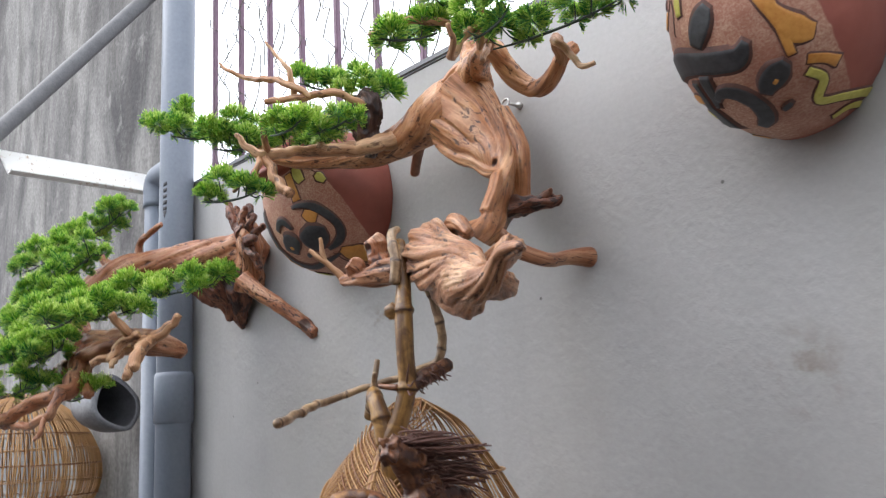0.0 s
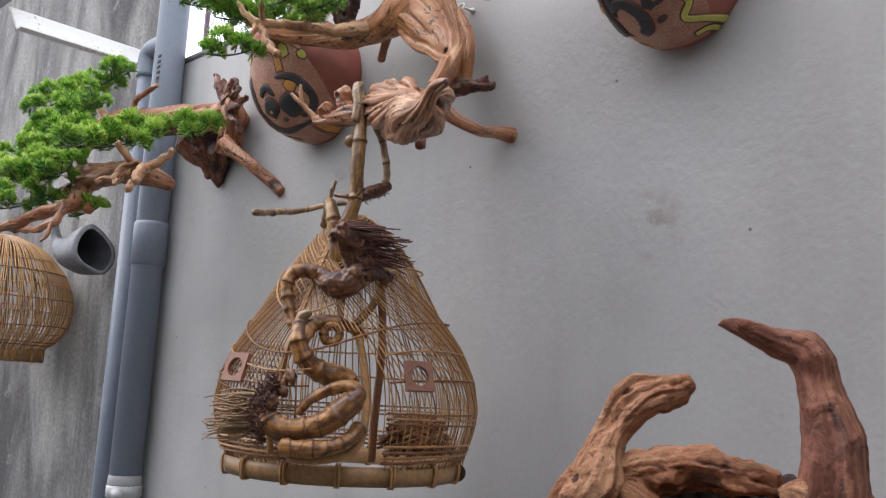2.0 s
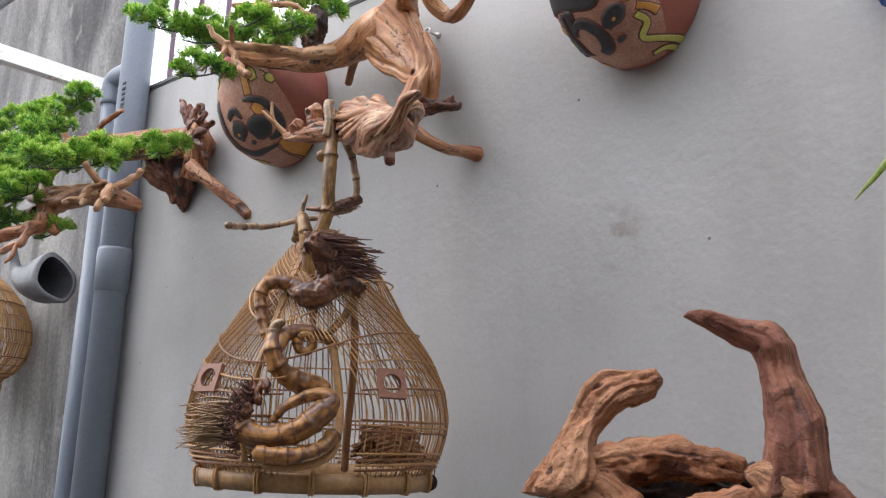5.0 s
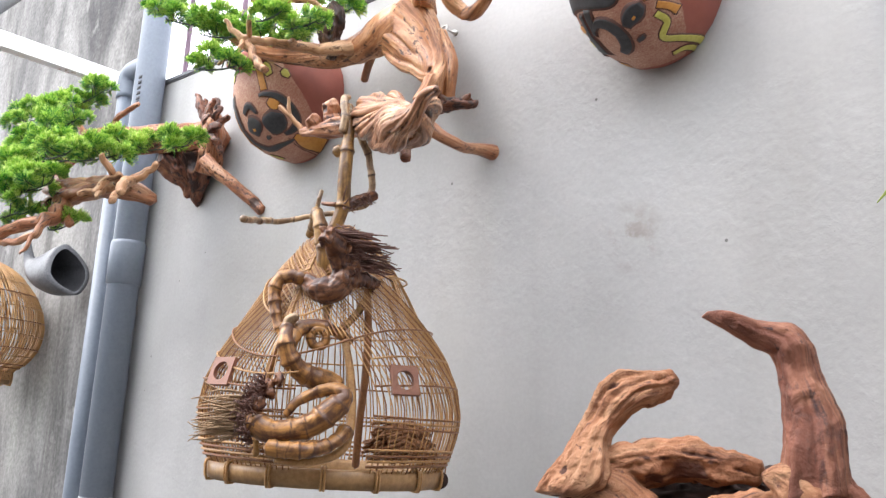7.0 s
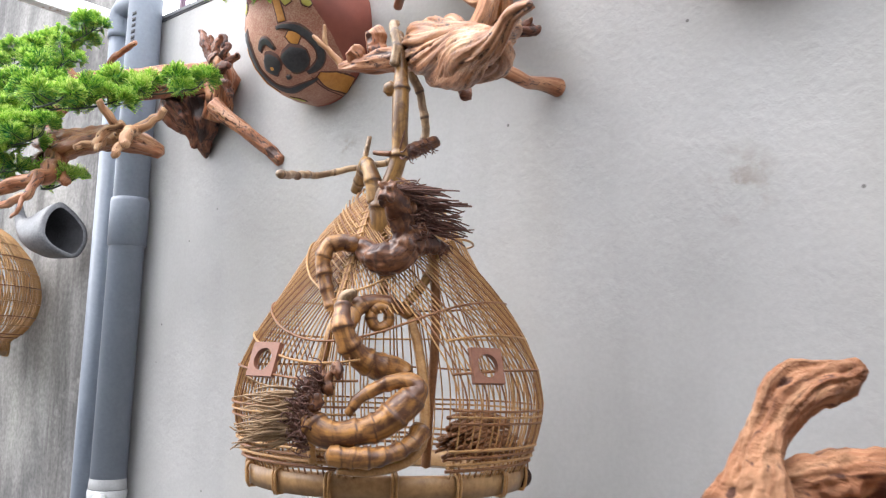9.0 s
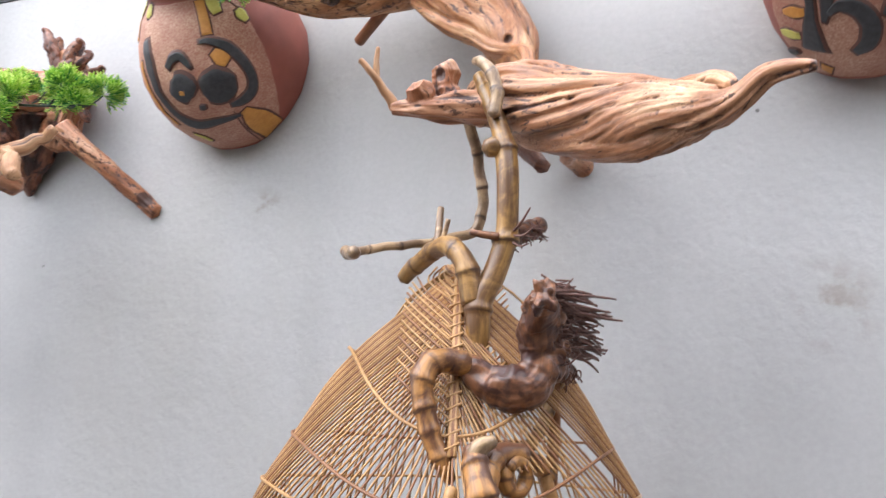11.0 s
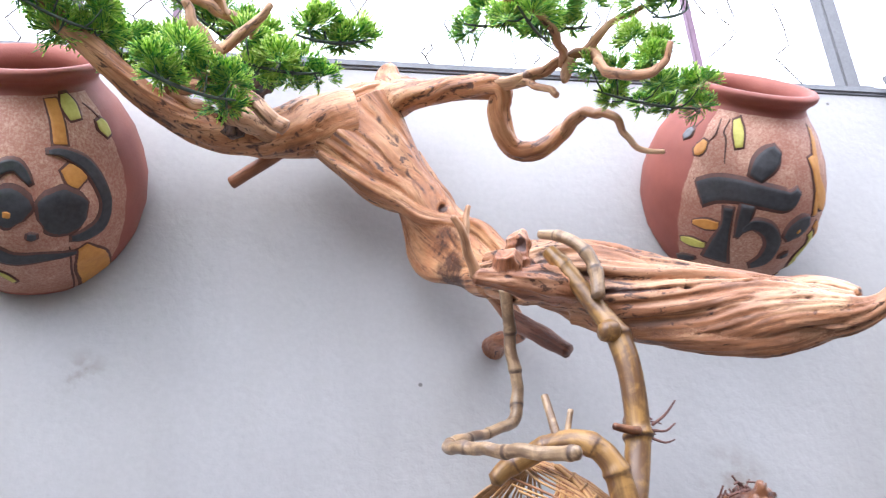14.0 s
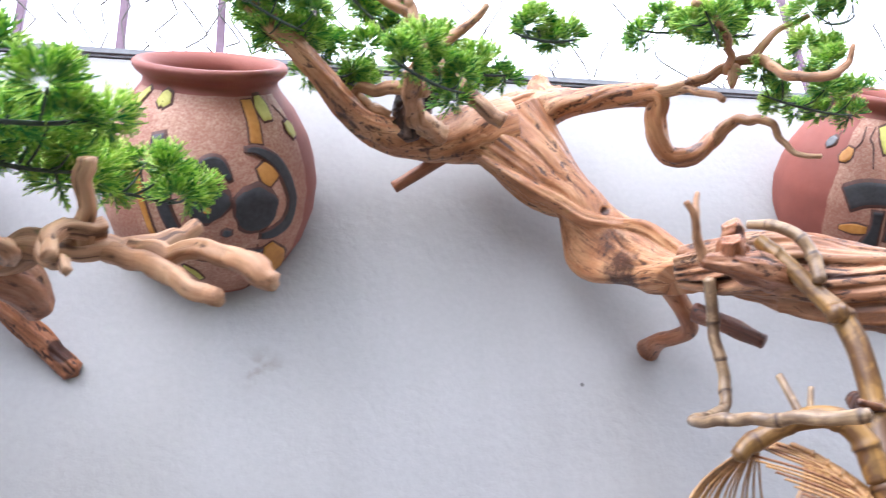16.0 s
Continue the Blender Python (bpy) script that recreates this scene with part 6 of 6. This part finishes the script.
limb("culm", [(-0.865, 0.752, 1.83, 0.0067), (-0.86, 0.770, 1.80, 0.0065), (-0.858, 0.78, 1.777, 0.0063), (-0.854, 0.784, 1.749, 0.0062), (-0.854, 0.785, 1.724, 0.0062), (-0.863, 0.782, 1.703, 0.0061), (-0.888, 0.76, 1.69, 0.0051), (-0.92, 0.728, 1.678, 0.0048), (-0.948, 0.69, 1.665, 0.0048), (-0.953, 0.662, 1.656, 0.0051), (-0.935, 0.625, 1.647, 0.0055), (-0.91, 0.585, 1.637, 0.0053), (-0.886, 0.548, 1.628, 0.0055)], BAMPALE, bb, "thin bent culm", sides=14, step=0.0022, nodes=0.05, seed=3, kink=0.0025, lump=0.06)
limb("culm", [(-0.908, 0.70, 1.634, 0.0072), (-0.898, 0.697, 1.643, 0.0085), (-0.885, 0.69, 1.649, 0.0092), (-0.862, 0.674, 1.658, 0.0096), (-0.838, 0.655, 1.655, 0.0100), (-0.82, 0.648, 1.635, 0.0106), (-0.812, 0.65, 1.60, 0.012)], BAMBOO, bb, "hooked culm", sides=18, step=0.0022, nodes=0.034, seed=4, lump=0.06)
limb("twig", [(-0.861, 0.680, 1.702, 0.0036), (-0.858, 0.668, 1.662, 0.004)], BAMPALE, bb, sides=10, step=0.003, ends=(0.1, 0.1))
limb("twig", [(-0.845, 0.662, 1.685, 0.0026), (-0.852, 0.664, 1.66, 0.003)], BAMPALE, bb, sides=8, step=0.003, ends=(0.1, 0.1))
limb("knot", [(-0.806, 0.655, 1.752, 0.009), (-0.798, 0.66, 1.755, 0.0115)], BAMBOO, bb, sides=14, step=0.002, lump=0.2, seed=5)
limb("thorn", [(-0.776, 0.655, 1.668, 0.0015), (-0.766, 0.648, 1.675, 0.0012), (-0.757, 0.643, 1.686, 0.0008)], ROOTLET, bb, sides=7, step=0.003)
limb("thorn", [(-0.776, 0.657, 1.664, 0.0014), (-0.766, 0.652, 1.662, 0.0011), (-0.757, 0.65, 1.668, 0.0008)], ROOTLET, bb, sides=7, step=0.003)
limb("thorn", [(-0.777, 0.657, 1.657, 0.0013), (-0.768, 0.652, 1.652, 0.001), (-0.76, 0.65, 1.654, 0.0007)], ROOTLET, bb, sides=7, step=0.003)
limb("thorn", [(-0.79, 0.652, 1.662, 0.004), (-0.805, 0.648, 1.664, 0.0036), (-0.815, 0.645, 1.666, 0.003)], RHIZOME, bb, sides=9, step=0.003, lump=0.2)
limb("rootlet_stub", [(-0.784, 0.666, 1.662, 0.008), (-0.777, 0.689, 1.675, 0.0095), (-0.765, 0.714, 1.689, 0.0075)], RHIZOME, bb, sides=14, step=0.002, lump=0.3, nodes=0.012, seed=6)


def hairs(name, path, count, length, spread, heading, mat, seed, r=0.0009, curl=0.25):
    """A tuft of root hairs along a path."""
    rng = random.Random(seed)
    bm = bmesh.new()
    P = spline([(*p, 0) for p in path], 0.004)
    for _ in range(count):
        p = Vector(P[rng.randrange(len(P))][:3]) + Vector([rng.gauss(0, spread * 0.25) for _ in range(3)])
        d = (Vector(heading) + Vector([rng.gauss(0, spread / 0.02 * 0.4) for _ in range(3)]) * 0.5).normalized()
        l = length * rng.uniform(0.4, 1.1)
        b = Vector([rng.uniform(-1, 1) for _ in range(3)]) * l * curl
        tube(bm, [(*p, r), (*(p + d * l * 0.35 + b * 0.7), r), (*(p + d * l * 0.7 + b * 0.75), r * 0.9), (*(p + d * l + b * 0.1), r * 0.55)], sides=5, step=0.012)
    tagged(part(name, bm, mat, bb), kind="stuff")


hairs("root_hairs", [(-0.782, 0.67, 1.668), (-0.77, 0.70, 1.683)], 110, 0.013, 0.014, (0.3, 0.1, -0.2), ROOTLET, 1)
bm = bmesh.new()
tube(bm, [(-0.728, 0.586, 1.594, 0.010), (-0.733, 0.600, 1.588, 0.0135), (-0.741, 0.624, 1.578, 0.017), (-0.746, 0.640, 1.560, 0.018), (-0.745, 0.640, 1.538, 0.0175), (-0.752, 0.632, 1.522, 0.0185), (-0.768, 0.624, 1.519, 0.0190), (-0.787, 0.622, 1.526, 0.0155), (-0.803, 0.616, 1.538, 0.0120), (-0.815, 0.602, 1.541, 0.0105)], sides=28, step=0.002, nodes=0.022, swell=0.07, seed=7, lump=0.26, crag=0.16, folds=((0.0015, 2.0, 22.0, 0.10),))
knob(bm, (-0.728, 0.588, 1.592), 0.0115, (1, 1, 1.1), 0.9, 3)
knob(bm, (-0.736, 0.612, 1.588), 0.012, (1, 1, 1), 0.9, 5)
knob(bm, (-0.732, 0.632, 1.58), 0.011, (1, 1, 1.4), 0.9, 8)
knob(bm, (-0.733, 0.645, 1.555), 0.012, (1, 1, 1.4), 0.9, 11)
tube(bm, [(-0.742, 0.63, 1.538, 0.012), (-0.736, 0.655, 1.538, 0.0105), (-0.733, 0.68, 1.541, 0.009), (-0.73, 0.70, 1.538, 0.006)], sides=18, step=0.002, lump=0.35, crag=0.3, nodes=0.014, seed=71)
part("rhizome", fuse(bm, 0.0012, 1), RHIZOME, bb, "dark knobbly curved rhizome")
limb("culm", [(-0.803, 0.614, 1.538, 0.0106), (-0.817, 0.600, 1.541, 0.0106), (-0.827, 0.586, 1.535, 0.0102), (-0.830, 0.580, 1.518, 0.0098), (-0.826, 0.580, 1.497, 0.0092), (-0.819, 0.581, 1.474, 0.0086), (-0.808, 0.583, 1.452, 0.0078), (-0.802, 0.584, 1.440, 0.005)], GOLDROOT, bb, "ringed golden arm", sides=20, step=0.002, nodes=0.021, swell=0.2, seed=72, lump=0.06)
hairs("root_hairs", [(-0.730, 0.60, 1.602), (-0.734, 0.63, 1.582), (-0.737, 0.645, 1.555)], 110, 0.075, 0.010, (0.42, 0.88, -0.03), ROOTLET, 2, 0.0015, 0.12)
hairs("root_hairs", [(-0.735, 0.61, 1.605), (-0.737, 0.635, 1.58), (-0.74, 0.645, 1.545)], 380, 0.026, 0.02, (0.4, 0.5, -0.1), ROOTLET, 3, 0.0009, 0.4)
hairs("root_hairs", [(-0.733, 0.655, 1.545), (-0.73, 0.69, 1.54)], 70, 0.014, 0.016, (0.2, 0.3, -0.5), ROOTLET, 4, 0.0008, 0.4)
limb("strut", [(-0.735, 0.69, 1.54, 0.006), (-0.745, 0.693, 1.522, 0.0062), (-0.750, 0.680, 1.493, 0.006), (-0.763, 0.660, 1.463, 0.006)], BAMBOO, bb, sides=12, step=0.003, nodes=0.03, seed=8)
limb("strut", [(-0.743, 0.689, 1.531, 0.0058), (-0.746, 0.700, 1.472, 0.006), (-0.753, 0.708, 1.403, 0.006), (-0.763, 0.712, 1.327, 0.006), (-0.768, 0.715, 1.262, 0.006)], CANEDARK, bb, sides=10, step=0.01)
limb("culm", [(-0.780, 0.574, 1.468, 0.0085), (-0.775, 0.568, 1.453, 0.0105), (-0.768, 0.562, 1.435, 0.0122), (-0.764, 0.568, 1.414, 0.0138), (-0.761, 0.583, 1.398, 0.0145), (-0.754, 0.605, 1.388, 0.0155), (-0.746, 0.632, 1.384, 0.0145), (-0.737, 0.646, 1.367, 0.0105)], GOLDROOT, bb, "short swollen culm", sides=20, step=0.0022, nodes=0.024, seed=9, lump=0.08, swell=0.22)
limb("culm", [(-0.778, 0.571, 1.458, 0.0092), (-0.772, 0.570, 1.469, 0.0078), (-0.762, 0.574, 1.474, 0.005)], BAMPALE, bb, "pale broken tip", sides=12, step=0.003, lump=0.2, seed=10)
limb("culm", [(-0.765, 0.566, 1.430, 0.0095), (-0.770, 0.580, 1.450, 0.0106), (-0.767, 0.596, 1.462, 0.0100), (-0.757, 0.616, 1.464, 0.0094), (-0.746, 0.638, 1.457, 0.008), (-0.737, 0.660, 1.445, 0.0055)], GOLDROOT, bb, "arched culm", sides=16, step=0.0022, nodes=0.026, seed=11, swell=0.2)
curl = [(-0.757 + 0.0115 * math.cos(a) * 0.5 + 0.004 * k / 20, 0.612 + 0.0115 * math.cos(a) * 0.86 - 0.003 * k / 20, 1.446 + 0.0125 * math.sin(a), 0.0074 - 0.0001 * k) for k, a in enumerate([1.7 + 0.36 * k for k in range(21)])]
limb("curl", curl, GOLDROOT, bb, "small curled shoot", sides=14, step=0.003, nodes=0.012, seed=12)
limb("cane_loop", [(-0.742, 0.648, 1.452, 0.0056), (-0.727, 0.650, 1.410, 0.0060), (-0.714, 0.648, 1.362, 0.0064), (-0.704, 0.640, 1.320, 0.0064), (-0.697, 0.624, 1.292, 0.0063), (-0.703, 0.600, 1.277, 0.0059), (-0.718, 0.565, 1.270, 0.0054), (-0.734, 0.535, 1.272, 0.0046)], CANE, bb, "bent cane door loop", sides=12, step=0.005)
limb("cane_loop", [(-0.795, 0.570, 1.435, 0.0057), (-0.801, 0.562, 1.394, 0.0065), (-0.806, 0.552, 1.361, 0.0065), (-0.80, 0.545, 1.321, 0.0055), (-0.79, 0.545, 1.275, 0.005)], CANE, bb, "bent cane door loop", sides=12, step=0.005)
limb("rhizome", [(-0.775, 0.522, 1.325, 0.017), (-0.752, 0.532, 1.310, 0.0172), (-0.732, 0.555, 1.312, 0.0160), (-0.713, 0.579, 1.322, 0.0175), (-0.699, 0.598, 1.342, 0.0168), (-0.692, 0.614, 1.362, 0.0128), (-0.704, 0.604, 1.371, 0.0100), (-0.723, 0.583, 1.364, 0.0082), (-0.737, 0.565, 1.350, 0.0066), (-0.746, 0.556, 1.332, 0.005)], GOLDROOT, bb, "curled swollen rhizome", sides=22, step=0.0022, nodes=0.022, swell=0.14, seed=13, lump=0.22)
limb("rhizome", [(-0.742, 0.528, 1.288, 0.0118), (-0.714, 0.553, 1.286, 0.0114), (-0.699, 0.580, 1.290, 0.0102), (-0.691, 0.604, 1.302, 0.0096), (-0.690, 0.621, 1.318, 0.0118)], GOLDROOT, bb, "swollen rhizome foot", sides=18, step=0.0022, nodes=0.019, seed=14, lump=0.2)
bm = bmesh.new()
knob(bm, (-0.775, 0.516, 1.318), 0.014, (1, 1, 1.1), 0.8, 2)
knob(bm, (-0.772, 0.523, 1.345), 0.013, (1, 1, 1.1), 0.8, 4)
knob(bm, (-0.768, 0.538, 1.366), 0.010, (1, 1, 1.3), 0.8, 6)
knob(bm, (-0.76, 0.55, 1.381), 0.007, (1, 1, 1.4), 0.5, 7)
part("rhizome_crown", bm, RHIZOME, bb, "dark rhizome head")
hairs("root_hairs", [(-0.778, 0.515, 1.355), (-0.78, 0.508, 1.33), (-0.785, 0.506, 1.305)], 95, 0.062, 0.014, (-0.62, -0.72, -0.1), STRAW, 5, 0.0014, 0.14)
hairs("root_hairs", [(-0.765, 0.53, 1.372), (-0.772, 0.515, 1.33), (-0.77, 0.515, 1.295)], 300, 0.02, 0.018, (-0.1, -0.3, 0.2), ROOTLET, 6, 0.001, 0.5)

# ---- grey pot on the old wall ----
pot = thing("wall_pot", (-2.53, 1.1, 1.74), "grey stoneware horn-shaped pot with a dark open mouth", "pot")
bm = bmesh.new()
ax, sx = Vector((0.995, -0.1, 0.0)), Vector((0.1, 0.995, 0.0))
horn = spline([(-2.655, 0.945, 1.86, 0.004), (-2.652, 0.945, 1.835, 0.011), (-2.648, 0.948, 1.80, 0.019), (-2.63, 0.957, 1.76, 0.030), (-2.60, 0.968, 1.735, 0.046), (-2.56, 0.985, 1.728, 0.062), (-2.515, 1.0, 1.736, 0.073), (-2.485, 1.012, 1.742, 0.077)], 0.012)
# inner wall of the mouth, coloured black to give it its shade
deep = [(-2.487, 1.012, 1.742, 0.064), (-2.515, 1.0, 1.736, 0.067), (-2.56, 0.985, 1.729, 0.055), (-2.60, 0.97, 1.736, 0.038), (-2.62, 0.962, 1.748, 0.012)]
for name, path, mat, label in (("body", [tuple(q) for q in horn] + deep[:1], POTGREY, ""), ("shaded_inside", deep, BLACKGLAZE, "pot inside painted black for its shade")):
    bm = bmesh.new()
    rows = []
    for x, y, z, r in path:
        rows.append([bm.verts.new(Vector((x, y, z)) + sx * r * 0.85 * math.cos(a) + Vector((0, 0, r * (1.0 + 0.16 * math.cos(2 * a + 1.6) + 0.10 * noise.noise(Vector((math.cos(a) * 1.7, math.sin(a) * 1.7, x * 9)))) * math.sin(a) * (1.12 if math.sin(a) > 0 else 0.85))) - ax * 0.02 * math.sin(a) * (r / 0.08)) for a in [2 * math.pi * j / 40 for j in range(40)]])
    for a, b in zip(rows[:-1], rows[1:]):
        for j in range(40):
            bm.faces.new((a[j], a[(j + 1) % 40], b[(j + 1) % 40], b[j]))
    part(name, bm, mat, pot, label)

# grass blade at the yard's edge
grass = thing("grass_blade", (0.04, 0.8, 1.75), "single thin dry-tipped grass blade hanging in from a plant", "leaf")
bm = bmesh.new()
tube(bm, [(-0.040, 0.80, 1.600, 0.0006), (-0.030, 0.80, 1.611, 0.002), (-0.01, 0.80, 1.632, 0.004), (0.03, 0.81, 1.69, 0.005), (0.09, 0.82, 1.80, 0.006), (0.2, 1.0, 1.95, 0.006), (0.22, 1.052, 1.96, 0.006)], sides=8, step=0.008, flat=((0.3, -0.9, 0.2), 0.3))
part("blade", bm, BLADE, grass)

# water valve at the wall's end
valve = thing("water_valve", (0.0, 1.05, 1.6), "white plastic water pipe with a blue valve cap", "pipe")
limb("tube", [(-0.020, 1.02, 1.955, 0.029), (0.0, 1.02, 1.87, 0.029), (0.04, 1.02, 1.72, 0.029), (0.09, 1.02, 1.5, 0.029), (0.11, 1.03, 1.41, 0.029), (0.115, 1.06, 1.37, 0.029)], WHITEPVC, valve, sides=24, step=0.01, ends=(0.1, 0.0))
bm = bmesh.new()
tube(bm, [(-0.016, 1.02, 1.945, 0.037), (-0.022, 1.02, 1.965, 0.038), (-0.028, 1.02, 1.995, 0.036), (-0.031, 1.02, 2.01, 0.026)], sides=24, step=0.006, ends=(0.0, 0.2))
box(bm, (-0.075, 1.008, 1.985), (0.015, 1.032, 2.0), 0.004)
part("valve_cap", bm, BLUE, valve, "blue plastic valve cap with a lever")
